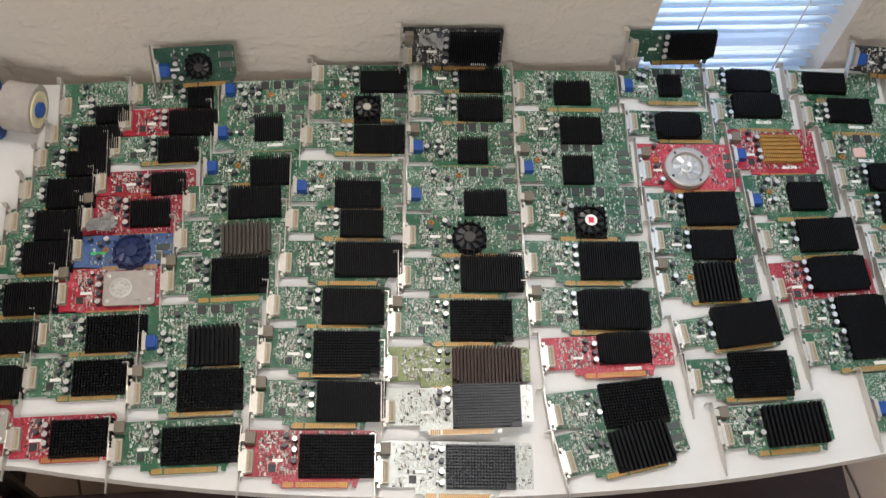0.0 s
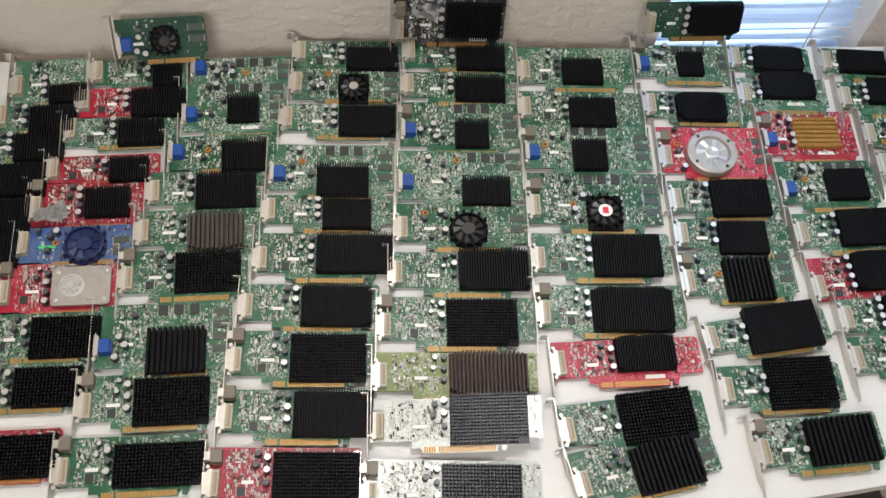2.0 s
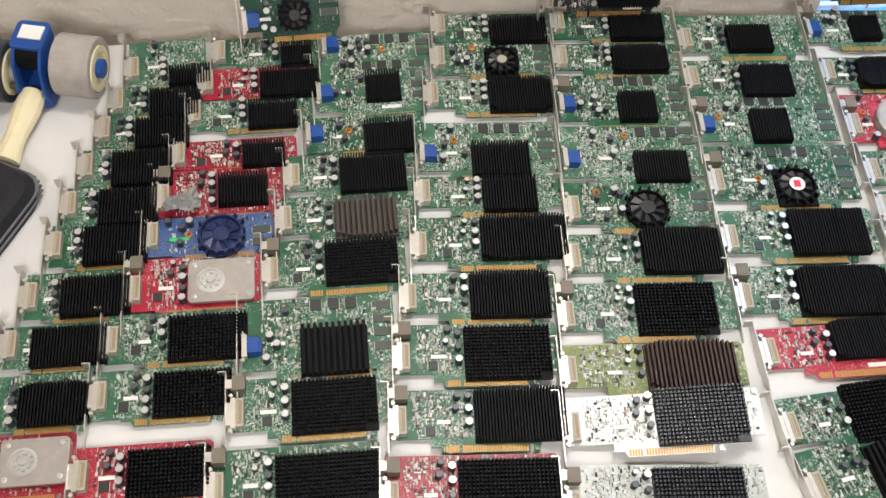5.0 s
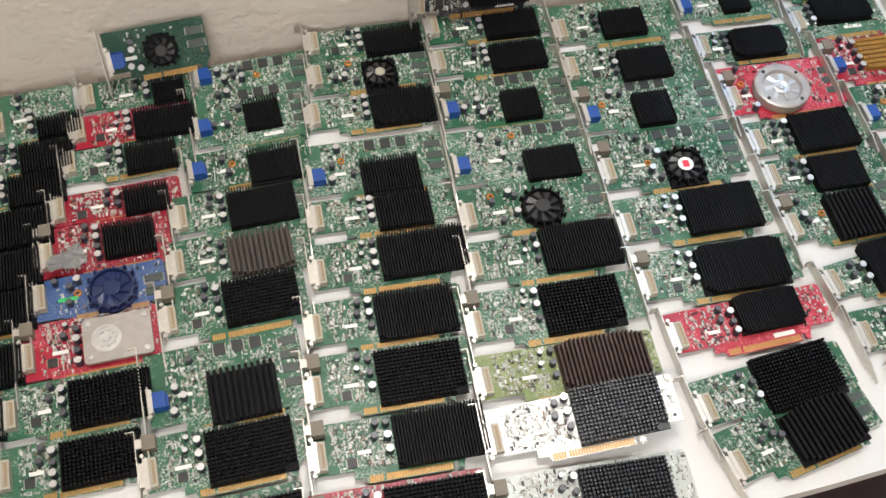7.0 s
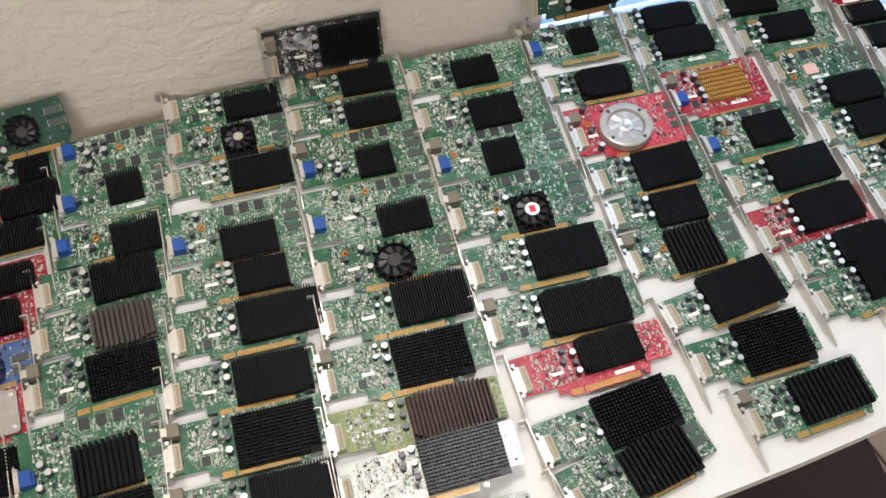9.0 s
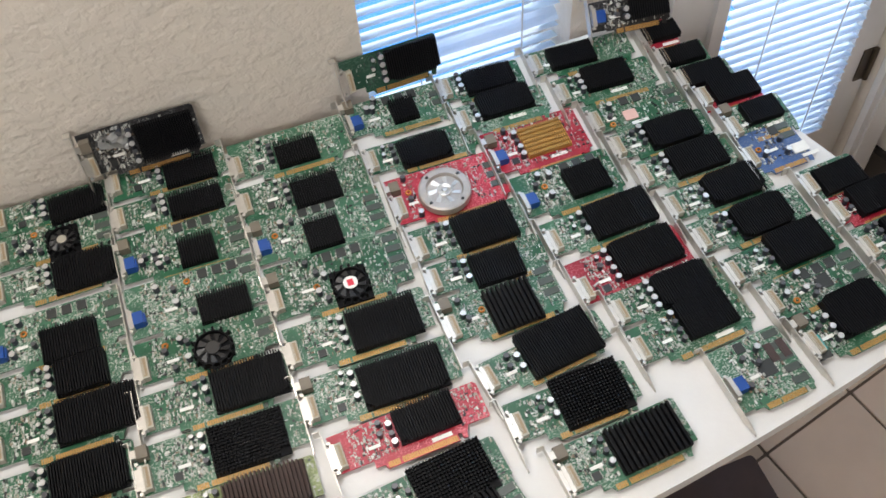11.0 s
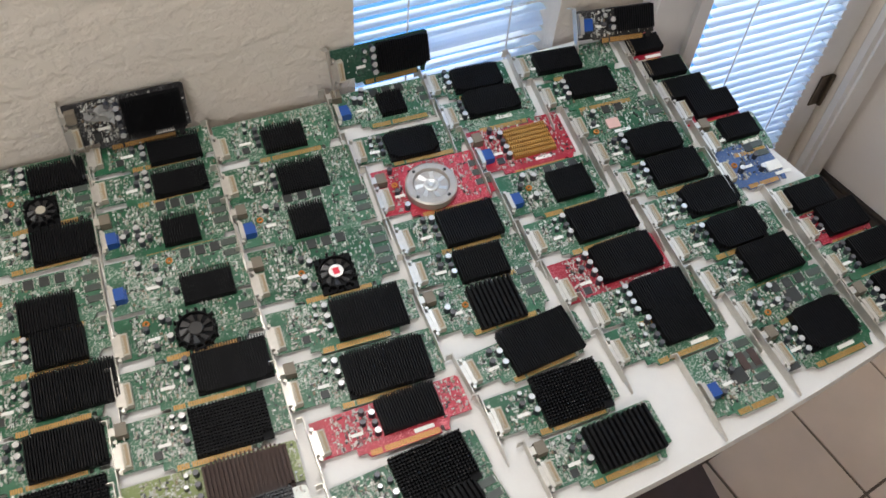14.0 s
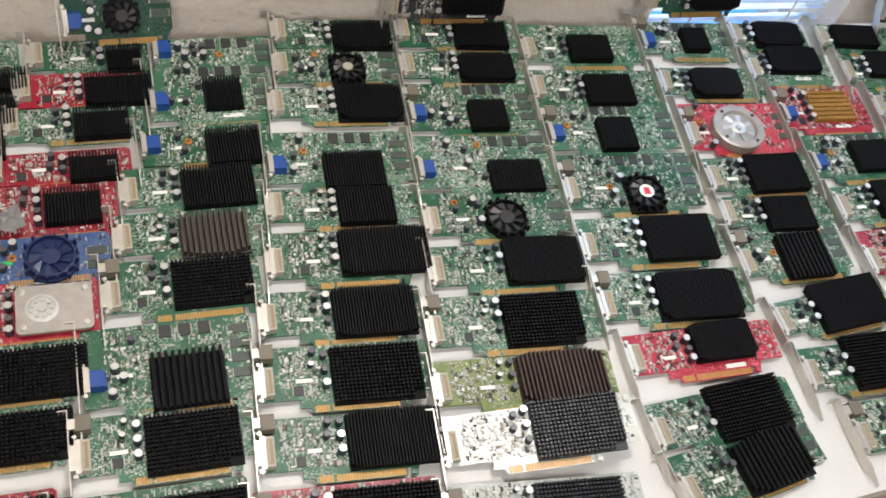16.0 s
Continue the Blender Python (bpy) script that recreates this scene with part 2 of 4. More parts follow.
def part(name, bm, material, parent, label=""):
    mats = material if isinstance(material, (list, tuple)) else (material,)
    ob = new(name, mesh_of(name, bm, *mats))
    ob.parent = parent
    return tagged(ob, label)


def linked(name, me, parent, m, label=""):
    ob = new(name, me)
    ob.parent = parent
    ob.matrix_basis = m
    return tagged(ob, label)


def base(name, m, label, category, group="", kind=""):
    ob = new(name)
    ob.matrix_basis = m
    return tagged(ob, label, category, group, kind)


def setting(name, bm, mats, label="", category=""):
    ob = new(name, mesh_of(name, bm, *(mats if isinstance(mats, (list, tuple)) else (mats,))))
    return tagged(ob, label, category, "", "structure")


# ---- the room ----
X0, X1, Y0, TH = -2.3, 1.246, -2.6, 0.14
SLANT = 0.32  # the east wall leans out of square, towards the viewer
WIN = (0.268, 0.559, 0.32, 2.05)
DOOR = (0.741, 1.172, 0.0, 2.04)


def build_room():
    bm = bmesh.new()
    y0, y1 = WALL_Y, WALL_Y + TH
    put_box(bm, X0, WIN[0], y0, y1, 0, ROOM_H)
    put_box(bm, WIN[0], WIN[1], y0, y1, 0, WIN[2])
    put_box(bm, WIN[0], WIN[1], y0, y1, WIN[3], ROOM_H)
    put_box(bm, WIN[1], DOOR[0], y0, y1, 0, ROOM_H)
    put_box(bm, DOOR[0], DOOR[1], y0, y1, DOOR[3], ROOM_H)
    put_box(bm, DOOR[1], X1 + TH, y0, y1, 0, ROOM_H)
    setting("wall_north", bm, WALL, "beige wall with rough sprayed plaster texture", "wall")
    bm = bmesh.new()
    xe = X1 + SLANT * (WALL_Y - Y0)
    put_prism(bm, [(X1, WALL_Y), (xe, Y0), (xe + TH, Y0), (X1 + TH, WALL_Y)], 0, ROOM_H)
    setting("wall_east", bm, WALL_PLAIN, "greyish smooth painted wall beside the door", "wall")
    # west wall, south wall and ceiling: unseen, added to keep outside light out
    bm = bmesh.new()
    put_box(bm, X0 - TH, X0, Y0, WALL_Y + TH, 0, ROOM_H)
    setting("wall_west", bm, WALL, "unseen beige textured wall added to close the room", "wall")
    bm = bmesh.new()
    put_box(bm, X0 - TH, xe + TH, Y0 - TH, Y0, 0, ROOM_H)
    setting("wall_south", bm, WALL, "unseen beige textured wall added behind the viewer", "wall")
    bm = bmesh.new()
    plan = [(X0 - TH, Y0 - TH), (xe + TH, Y0 - TH), (xe + TH, Y0), (X1 + TH, WALL_Y), (X1 + TH, WALL_Y + TH), (X0 - TH, WALL_Y + TH)]
    put_prism(bm, plan, ROOM_H, ROOM_H + 0.1)
    setting("ceiling", bm, CEILING, "unseen plain white ceiling added to close the room", "ceiling")
    bm = bmesh.new()
    put_prism(bm, plan, -0.08, -0.004)
    floor = setting("floor", bm, GROUT, "floor of beige ceramic tiles with dark grout", "floor")
    bm = bmesh.new()
    ya, yb = WALL_Y - 0.004, Y0 + 0.004
    xa, xb = X1 - 0.002 + SLANT * 0.004, xe - 0.002 - SLANT * 0.004
    put_prism(bm, [(xa - 0.013, ya), (xb - 0.013, yb), (xb, yb), (xa, ya)], 0, 0.128)
    put_prism(bm, [(xa - 0.009, ya), (xb - 0.009, yb), (xb, yb), (xa, ya)], 0.1285, 0.137)
    setting("baseboard", bm, DARKBASE, "dark brown baseboard along the wall", "baseboard")
    # daylight outside
    bm = bmesh.new()
    put_box(bm, WIN[0] - 0.9, DOOR[1] + 2.4, 2.6, 2.62, -2.6, 0.95)
    setting("backdrop", bm, OUTDOOR, "bright blue daylight outside the window", "backdrop")
    return floor


FLOOR = build_room()


def slat_mesh(width, depth=0.024):
    """One slightly curved slat, along x, centred."""
    bm = bmesh.new()
    n, half = 4, width / 2
    top, low = [], []
    for i in range(n + 1):
        s = i / n - 0.5
        z = 0.0022 * (1 - 4 * s * s)
        top.append([bm.verts.new((sx, s * depth, z + 0.0007)) for sx in (-half, half)])
        low.append([bm.verts.new((sx, s * depth, z)) for sx in (-half, half)])
    for i in range(n):
        bm.faces.new((top[i][0], top[i + 1][0], top[i + 1][1], top[i][1]))
        bm.faces.new((low[i][0], low[i][1], low[i + 1][1], low[i + 1][0]))
    for i in (0, n):
        bm.faces.new((top[i][0], top[i][1], low[i][1], low[i][0]))
    return mesh_of("slat", bm, SLAT)


def blind(name, x0, x1, z0, z1, y, tilt, label, pitch=0.021, loose=()):
    b = base(name, pose(0, 0, 0), label, "blind")
    me = slat_mesh(x1 - x0)
    n = int((z1 - z0) / pitch)
    for i in range(n):
        hang = 30 if any(abs(z0 + pitch * i - z) < pitch / 2 for z in loose) else tilt
        linked("slat", me, b, pose((x0 + x1) / 2, y, z0 + pitch * i, hang + random.uniform(-1.5, 1.5), random.uniform(-0.12, 0.12), 0))
    bm = bmesh.new()
    put_box(bm, x0, x1, y - 0.013, y + 0.013, z1, z1 + 0.03)
    part("head_rail", bm, TRIM, b)
    for k in (0.27, 0.80):
        bm = bmesh.new()
        xx = x0 + (x1 - x0) * k
        put_tube(bm, [(0.0012, z0), (0.0012, z1)], 6, xx, y - 0.014)
        part("cord", bm, TRIM, b, "thin white ladder cord")
    return b


def build_window():
    w = base("window_1", pose(0, 0, 0), "white framed window with closed blinds", "window", "", "structure")
    x0, x1, z0, z1 = WIN
    yb = WALL_Y + TH
    bm = bmesh.new()
    f = 0.014
    for a in ((x0, x0 + f, z0, z1), (x1 - f, x1, z0, z1), (x0 + f, x1 - f, z0, z0 + f), (x0 + f, x1 - f, z1 - f, z1)):
        put_box(bm, a[0], a[1], yb - 0.05, yb - 0.01, a[2], a[3])
    part("window_frame", bm, TRIM, w)
    bm = bmesh.new()
    put_box(bm, x0 + f, x1 - f, yb - 0.032, yb - 0.028, z0 + f, z1 - f)
    p = part("pane", bm, GLASS, w, "clear window glass")
    p.visible_shadow = False
    bm = bmesh.new()
    put_box(bm, x0 + 0.002, x1 - 0.002, WALL_Y - 0.012, yb - 0.052, z0 - 0.0, z0 + 0.018)
    part("window_sill", bm, TRIM, w)
    blind("window_blind", x0 + 0.004, x1 - 0.006, z0 + 0.03, z1 - 0.04, WALL_Y + 0.035, -22, "white horizontal slat blind glowing with blue daylight", loose=(0.735, 0.893))


def build_door():
    x0, x1, z0, z1 = DOOR
    d = base("door_1", pose(0, 0, 0), "white exterior door with a tall glazed panel", "door", "", "structure")
    ya, yb = WALL_Y + 0.02, WALL_Y + 0.064
    gx0, gx1, gz0, gz1 = 0.826, 1.100, 0.236, 1.90
    bm = bmesh.new()
    for a in ((x0 + 0.004, gx0, 0.008, z1), (gx1, x1 - 0.004, 0.008, z1), (gx0, gx1, 0.008, gz0), (gx0, gx1, gz1, z1)):
        put_box(bm, a[0], a[1], ya, yb, a[2], a[3])
    part("door_leaf", bm, TRIM, d, "white painted door leaf")
    bm = bmesh.new()
    g = 0.022
    for a in ((gx0 - g, gx0, gz0 - g, gz1 + g), (gx1, gx1 + g, gz0 - g, gz1 + g), (gx0, gx1, gz0 - g, gz0), (gx0, gx1, gz1, gz1 + g)):
        put_box(bm, a[0], a[1], ya - 0.012, ya - 0.002, a[2], a[3])
    part("glazing_bead", bm, TRIM, d)
    bm = bmesh.new()
    put_box(bm, gx0, gx1, yb - 0.012, yb - 0.008, gz0, gz1)
    p = part("pane", bm, GLASS, d, "clear door glass")
    p.visible_shadow = False
    for z in (0.378, 1.06, 1.75):
        bm = bmesh.new()
        put_tube(bm, [(0.005, z - 0.038), (0.005, z + 0.038)], 10, x1 - 0.008, ya - 0.006)
        put_box(bm, x1 - 0.03, x1 - 0.009, ya - 0.004, ya - 0.001, z - 0.038, z + 0.038)
        part("hinge", bm, BRASS, d, "dark bronze door hinge")
    blind("door_blind", gx0 + 0.004, gx1 - 0.004, gz0 + 0.012, gz1 - 0.04, WALL_Y + 0.012, -19, "white slat blind over the door glass, bright with daylight")
    bm = bmesh.new()
    y0, y1 = WALL_Y - 0.016, WALL_Y - 0.001
    put_box(bm, x0 - 0.05, x0, y0, y1, 0, z1 + 0.05)
    put_box(bm, x0 - 0.036, x0 - 0.012, y0 - 0.006, y0 - 0.0005, 0, z1 + 0.04)
    put_box(bm, x1, x1 + 0.062, y0, y1, 0, z1 + 0.05)
    put_box(bm, x1 + 0.012, x1 + 0.036, y0 - 0.006, y0 - 0.0005, 0, z1 + 0.04)
    put_box(bm, x0, x1, y0, y1, z1, z1 + 0.05)
    setting("trim", bm, TRIM, "white moulded door casing", "trim")


build_window()
build_door()


# ---- the table ----
def table_outline(inset):
    """The top's outline: a gently bowed front edge and rounded corners."""
    out = []
    for k in range(25):
        x = -1.02 + inset + (1.780 - inset) * k / 24
        out.append((x, 0.277 + inset + 0.165 * max(x - 0.06, -0.66) ** 2))
    d = inset

    def bend(a, p, b):
        a, p, b = Vector(a), Vector(p), Vector(b)
        for k in range(1, 9):
            u = k / 8
            q = a * (1 - u) ** 2 + p * 2 * u * (1 - u) + b * u * u
            out.append((q.x, q.y))

    bend(out[-1], (0.820 - d, 0.358 + d), (0.806 - d, 0.412 + d))
    bend((0.662 - d, 0.840 - d), (0.652 - d, 0.886 - d), (0.605 - d, 0.888 - d))
    out.append((-1.02 + d, 0.888 - d))
    return out


def build_table():
    t = base("folding_table", pose(0, 0, 0), "white plastic folding table covered with graphics cards", "table")
    x0, x1, y0, y1 = -1.02, 0.79, 0.288, 0.90
    outline = table_outline(0.0)
    bm = bmesh.new()
    put_prism(bm, outline, TABLE_Z - 0.022, TABLE_Z)
    edges = [e for e in bm.edges if all(abs(v.co.z - TABLE_Z) < 1e-6 for v in e.verts)]
    bmesh.ops.bevel(bm, geom=edges, offset=0.006, segments=3, affect="EDGES", profile=0.6)
    part("tabletop", bm, TABLE, t)
    bm = bmesh.new()
    put_prism(bm, table_outline(0.009), TABLE_Z - 0.045, TABLE_Z - 0.0225)
    part("underframe", bm, TABLE_EDGE, t, "grey moulded table rim")
    for sx in (x0 + 0.25, x1 - 0.25):
        for sy in (y0 + 0.18, y1 - 0.1):
            bm = bmesh.new()
            put_tube(bm, [(0.019, 0.0), (0.019, TABLE_Z - 0.046)], 12, sx, sy)
            part("leg", bm, LEG, t)
        bm = bmesh.new()
        put_box(bm, sx - 0.011, sx + 0.011, y0 + 0.194, y1 - 0.114, 0.12, 0.142)
        part("cross_bar", bm, LEG, t)


build_table()

# ---- graphics cards ----
CARD_Z = TABLE_Z + 0.0055
GROUP = "graphics cards on the table"
NAMES = {"deep": "shade-darkened green", "pale": "glare-whitened glossy"}


def capacitor_mesh(r, h, dark=False):
    bm = bmesh.new()
    put_tube(bm, [(r, 0), (r, h * 0.93), (r * 0.9, h), (r * 0.86, h * 0.97)], 12, mats=[0, 1, 1])
    return mesh_of("capacitor", bm, CAPBODY, CAPDULL if dark else CAPTOP)


CAP_BIG = capacitor_mesh(0.0037, 0.0105)
CAP_DARK = capacitor_mesh(0.0033, 0.0085, True)
CAP_SMALL = capacitor_mesh(0.0026, 0.0070)


def chip_mesh(name, sx, sy, sz, mat):
    bm = bmesh.new()
    put_prism(bm, rounded(-sx / 2, sx / 2, -sy / 2, sy / 2, 0.0006, 1), 0, sz)
    for k in range(6):
        y = -sy / 2 + sy * (k + 0.5) / 6
        for s in (-1, 1):
            put_box(bm, s * sx / 2 - 0.0009, s * sx / 2 + 0.0009, y - 0.0004, y + 0.0004, 0, sz * 0.5, 1)
    return mesh_of(name, bm, mat, STEEL)


RAM = chip_mesh("memory_chip", 0.018, 0.0085, 0.0012, RAMGREY)
RAM_SQ = chip_mesh("memory_chip", 0.011, 0.012, 0.0013, CHIP)
QFP = chip_mesh("controller_chip", 0.009, 0.009, 0.0012, CHIP)


def coil_mesh():
    bm = bmesh.new()
    R, r, n, k = 0.0028, 0.0013, 14, 8
    vs = [[bm.verts.new(((R + r * math.cos(b)) * math.cos(a), (R + r * math.cos(b)) * math.sin(a), r + r * math.sin(b)))
           for b in (2 * math.pi * j / k for j in range(k))] for a in (2 * math.pi * i / n for i in range(n))]
    for i in range(n):
        for j in range(k):
            bm.faces.new((vs[i][j], vs[(i + 1) % n][j], vs[(i + 1) % n][(j + 1) % k], vs[i][(j + 1) % k]))
    return mesh_of("coil", bm, COPPER)


COIL = coil_mesh()


def dvi_mesh(body):
    bm = bmesh.new()
    put_box(bm, -0.0015, 0.0060, -0.0135, 0.0135, 0, 0.0090, 0)
    put_box(bm, -0.0060, -0.0015, -0.0145, 0.0145, 0.0005, 0.0080, 1)
    put_box(bm, -0.0105, -0.0060, -0.0115, 0.0115, 0.0015, 0.0072, 1)
    put_box(bm, 0.0002, 0.0044, -0.0112, 0.0112, 0.0090, 0.0093, 2)
    put_box(bm, 0.0006, 0.0016, -0.0098, 0.0098, 0.0093, 0.0095, 0)
    for s in (-1, 1):
        put_tube(bm, [(0.0022, 0.003), (0.0022, 0.0085)], 6, -0.006, s * 0.0168, [1])
    return mesh_of("connector", bm, body, STEEL, TAN)


def vga_mesh():
    bm = bmesh.new()
    put_box(bm, -0.001, 0.0105, -0.0078, 0.0078, 0, 0.0108, 0)
    put_box(bm, -0.006, -0.001, -0.0115, 0.0115, 0.0005, 0.0105, 1)
    put_box(bm, 0.0105, 0.0125, -0.0065, 0.0065, 0, 0.0070, 0)
    for s in (-1, 1):
        put_tube(bm, [(0.0022, 0.003), (0.0022, 0.0085)], 6, -0.005, s * 0.0138, [1])
    return mesh_of("connector", bm, VGABLUE, STEEL)


DVI = dvi_mesh(CREAM)
VGA = vga_mesh()


def tv_mesh():
    bm = bmesh.new()
    put_box(bm, -0.002, 0.010, -0.007, 0.007, 0, 0.011, 0)
    put_box(bm, -0.008, -0.002, -0.0045, 0.0045, 0.0015, 0.0095, 1)
    return mesh_of("video_socket", bm, SOCKET, STEEL)


TV = tv_mesh()


def heatsink(parent, kind, cx, cy, sx, sy, z):
    """A cooler of the given kind, centred at (cx, cy) on the board."""
    rnd = random
    x0, x1, y0, y1 = cx - sx / 2, cx + sx / 2, cy - sy / 2, cy + sy / 2
    if kind in ("fins", "wide", "brown", "gold", "dusty"):
        mat = {"brown": BROWN, "gold": GOLDSINK, "dusty": DUSTY}.get(kind, BLACK)
        bm = bmesh.new()
        put_box(bm, x0, x1, y0 + 0.001, y1 - 0.001, z, z + 0.003)
        pitch = {"wide": 0.0056, "brown": 0.0042, "dusty": 0.0052}.get(kind, 0.0029)
        n = max(5, int(sx / pitch))
        cut = rnd.choice((0.0, 0.004, 0.007)) if sx > 0.062 else 0.0
        for i in range(n):
            xx = x0 + (i + 0.5) * sx / n
            t = sx / n * 0.26
            e = cut * max(0, 1 - i / 3, 1 - (n - 1 - i) / 3)
            if kind == "gold":
                m = 7
                for j in range(m):
                    yy = y0 + (j + 0.5) * sy / m
                    put_box(bm, xx - t, xx + t, yy - sy / m * 0.34, yy + sy / m * 0.34, z + 0.003, z + 0.007)
            else:
                put_box(bm, xx - t, xx + t, y0 + e, y1 + 0.0005 - e * 0.6, z + 0.003, z + 0.0105 + rnd.uniform(-0.0002, 0.0002))
        return part("heatsink", bm, mat, parent, {"brown": "bronze-brown finned heatsink", "gold": "gold anodised pin heatsink", "dusty": "dull grey-brown finned heatsink"}.get(kind, "black finned heatsink"))
    if kind == "pins":
        bm = bmesh.new()
        put_box(bm, x0, x1, y0, y1, z, z + 0.003)
        nx, ny = int(sx / 0.0036), int(sy / 0.0036)
        for i in range(nx):
            for j in range(ny):
                if (i > nx - 4 and j < 2 and sx > 0.07):
                    continue
                xx, yy = x0 + (i + 0.5) * sx / nx, y0 + (j + 0.5) * sy / ny
                put_box(bm, xx - 0.0011, xx + 0.0011, yy - 0.0011, yy + 0.0011, z + 0.003, z + 0.0095)
        return part("heatsink", bm, GREYSINK if parent.get("grey") else BLACK, parent, "black pin-grid heatsink")
    if kind == "chip":
        bm = bmesh.new()
        put_prism(bm, rounded(x0, x1, y0, y1, 0.001, 2), z, z + 0.0022)
        return part("processor_chip", bm, CHIPPINK if parent["tone"] == "green" else LABEL, parent, "bare pale graphics chip")
    if kind in ("plate", "silver"):
        bm = bmesh.new()
        put_prism(bm, rounded(x0, x1, y0, y1, 0.004, 3), z + 0.004, z + 0.0075)
        for px in (x0 + 0.006, x1 - 0.006):
            for py in (y0 + 0.006, y1 - 0.006):
                put_tube(bm, [(0.0028, z), (0.0028, z + 0.0088), (0.0018, z + 0.0092)], 10, px, py, [1, 1])
        h = part("heatsink", bm, (PLATE, SILVER), parent, "flat grey metal cooler plate")
        bm = bmesh.new()
        px, py = x0 + sx * 0.34, cy
        put_tube(bm, [(sy * 0.30, z + 0.0076), (sy * 0.30, z + 0.0082), (sy * 0.24, z + 0.0084), (sy * 0.23, z + 0.0078)], 24, px, py)
        for k in range(9):
            a = 2 * math.pi * k / 9
            put_tube(bm, [(0.0022, z + 0.0078), (0.0018, z + 0.0094)], 6, px + sy * 0.17 * math.cos(a), py + sy * 0.17 * math.sin(a))
        put_tube(bm, [(sy * 0.09, z + 0.0078), (sy * 0.08, z + 0.0098)], 14, px, py)
        part("fan_grille", bm, SILVER, h, "silver ring of the cooler's fan")
        return h
    if kind == "ring":
        r = sx / 2
        bm = bmesh.new()
        put_tube(bm, [(r * 0.96, z), (r, z + 0.004), (r, z + 0.0125), (r * 0.93, z + 0.0135), (r * 0.72, z + 0.0135), (r * 0.68, z + 0.0115), (r * 0.66, z + 0.0095)], 40, cx, cy)
        h = part("heatsink", bm, PLATE, parent, "round silver-grey ring cooler")
        bm = bmesh.new()
        put_tube(bm, [(r * 0.67, z + 0.006), (r * 0.66, z + 0.0072), (r * 0.10, z + 0.0074)], 36, cx, cy)
        part("fan_well", bm, PLATE_DARK, h, "fan well with its shade put in as darker grey")
        bm = bmesh.new()
        put_tube(bm, [(r * 0.30, z + 0.0074), (r * 0.29, z + 0.0112), (r * 0.24, z + 0.0118), (r * 0.12, z + 0.0105), (r * 0.09, z + 0.0120), (r * 0.02, z + 0.0122)], 24, cx, cy)
        for k in range(7):
            a0 = 2 * math.pi * k / 7
            v = [bm.verts.new((cx + r * q * math.cos(a0 + d), cy + r * q * math.sin(a0 + d), z + e)) for q, d, e in ((0.28, 0, 0.0105), (0.63, 0.25, 0.0108), (0.63, 0.75, 0.0085), (0.28, 0.55, 0.009))]
            bm.faces.new(v)
        part("fan_hub", bm, SILVER, h, "shiny silver fan rotor")
        for k in range(4):
            bm = bmesh.new()
            a = radians(35 + 90 * k)
            put_tube(bm, [(0.0022, z + 0.0136), (0.0018, z + 0.0146)], 8, cx + r * 0.84 * math.cos(a), cy + r * 0.84 * math.sin(a))
            part("screw", bm, CHIP, h, "dark screw head")
        return h
    # small square coolers with a fan
    shell = FANBLUE if kind == "fan_blue" else BLACK
    bm = bmesh.new()
    r = min(sx, sy) / 2
    if kind in ("fan_black", "fan_blue"):
        put_tube(bm, [(r * 1.06, z), (r * 1.06, z + 0.003)], 24, cx, cy)
    else:
        put_box(bm, x0, x1, y0, y1, z, z + 0.003)
    for k in range(16):
        a = 2 * math.pi * k / 16 + 0.2
        for q in (1.0, 1.14):
            px, py = cx + r * q * math.cos(a), cy + r * q * math.sin(a)
            if x0 < px < x1 and y0 < py < y1:
                put_tube(bm, [(0.0016, z + 0.003), (0.0014, z + 0.010)], 6, px, py)
    put_tube(bm, [(r * 0.97, z + 0.003), (r * 0.97, z + 0.010), (r * 0.90, z + 0.0102), (r * 0.88, z + 0.0052), (r * 0.3, z + 0.005)], 28, cx, cy)
    h = part("heatsink", bm, shell, parent, "small square black cooler")
    bm = bmesh.new()
    put_tube(bm, [(r * 0.38, z + 0.0052), (r * 0.38, z + 0.0092), (r * 0.34, z + 0.0096)], 20, cx, cy)
    rotor_mat = FANBLUE if kind == "fan_blue" else FANGREY
    rotor = part("fan_rotor", bm, rotor_mat, parent, "round fan hub")
    nb = 9
    for k in range(nb):
        bm = bmesh.new()
        a0 = 2 * math.pi * k / nb
        pts = []
        for q, da in ((0.34, 0.0), (0.84, 0.22), (0.84, 0.60), (0.34, 0.42)):
            pts.append((cx + r * q * math.cos(a0 + da), cy + r * q * math.sin(a0 + da)))
        v = [bm.verts.new((x, y, z + (0.0085 if i in (0, 1) else 0.0065))) for i, (x, y) in enumerate(pts)]
        w = [bm.verts.new((x, y, z + (0.0078 if i in (0, 1) else 0.0058))) for i, (x, y) in enumerate(pts)]
        bm.faces.new(v)
        bm.faces.new(list(reversed(w)))
        for i in range(4):
            bm.faces.new((v[i], w[i], w[(i + 1) % 4], v[(i + 1) % 4]))
        part("blade", bm, rotor_mat, rotor)
    if kind in ("fan_white", "fan_red"):
        bm = bmesh.new()
        q = r * (0.30 if kind == "fan_white" else 0.40)
        put_tube(bm, [(q, z + 0.0096), (q, z + 0.0099)], 20, cx, cy)
        part("hub_label", bm, CREAM if kind == "fan_white" else LABEL, rotor, "round white hub sticker")
        if kind == "fan_red":
            bm = bmesh.new()
            put_box(bm, cx - q * 0.42, cx + q * 0.42, cy - q * 0.5, cy + q * 0.5, z + 0.0099, z + 0.0101)
            part("emblem", bm, REDINK, rotor, "red square print on the hub sticker")
    return h


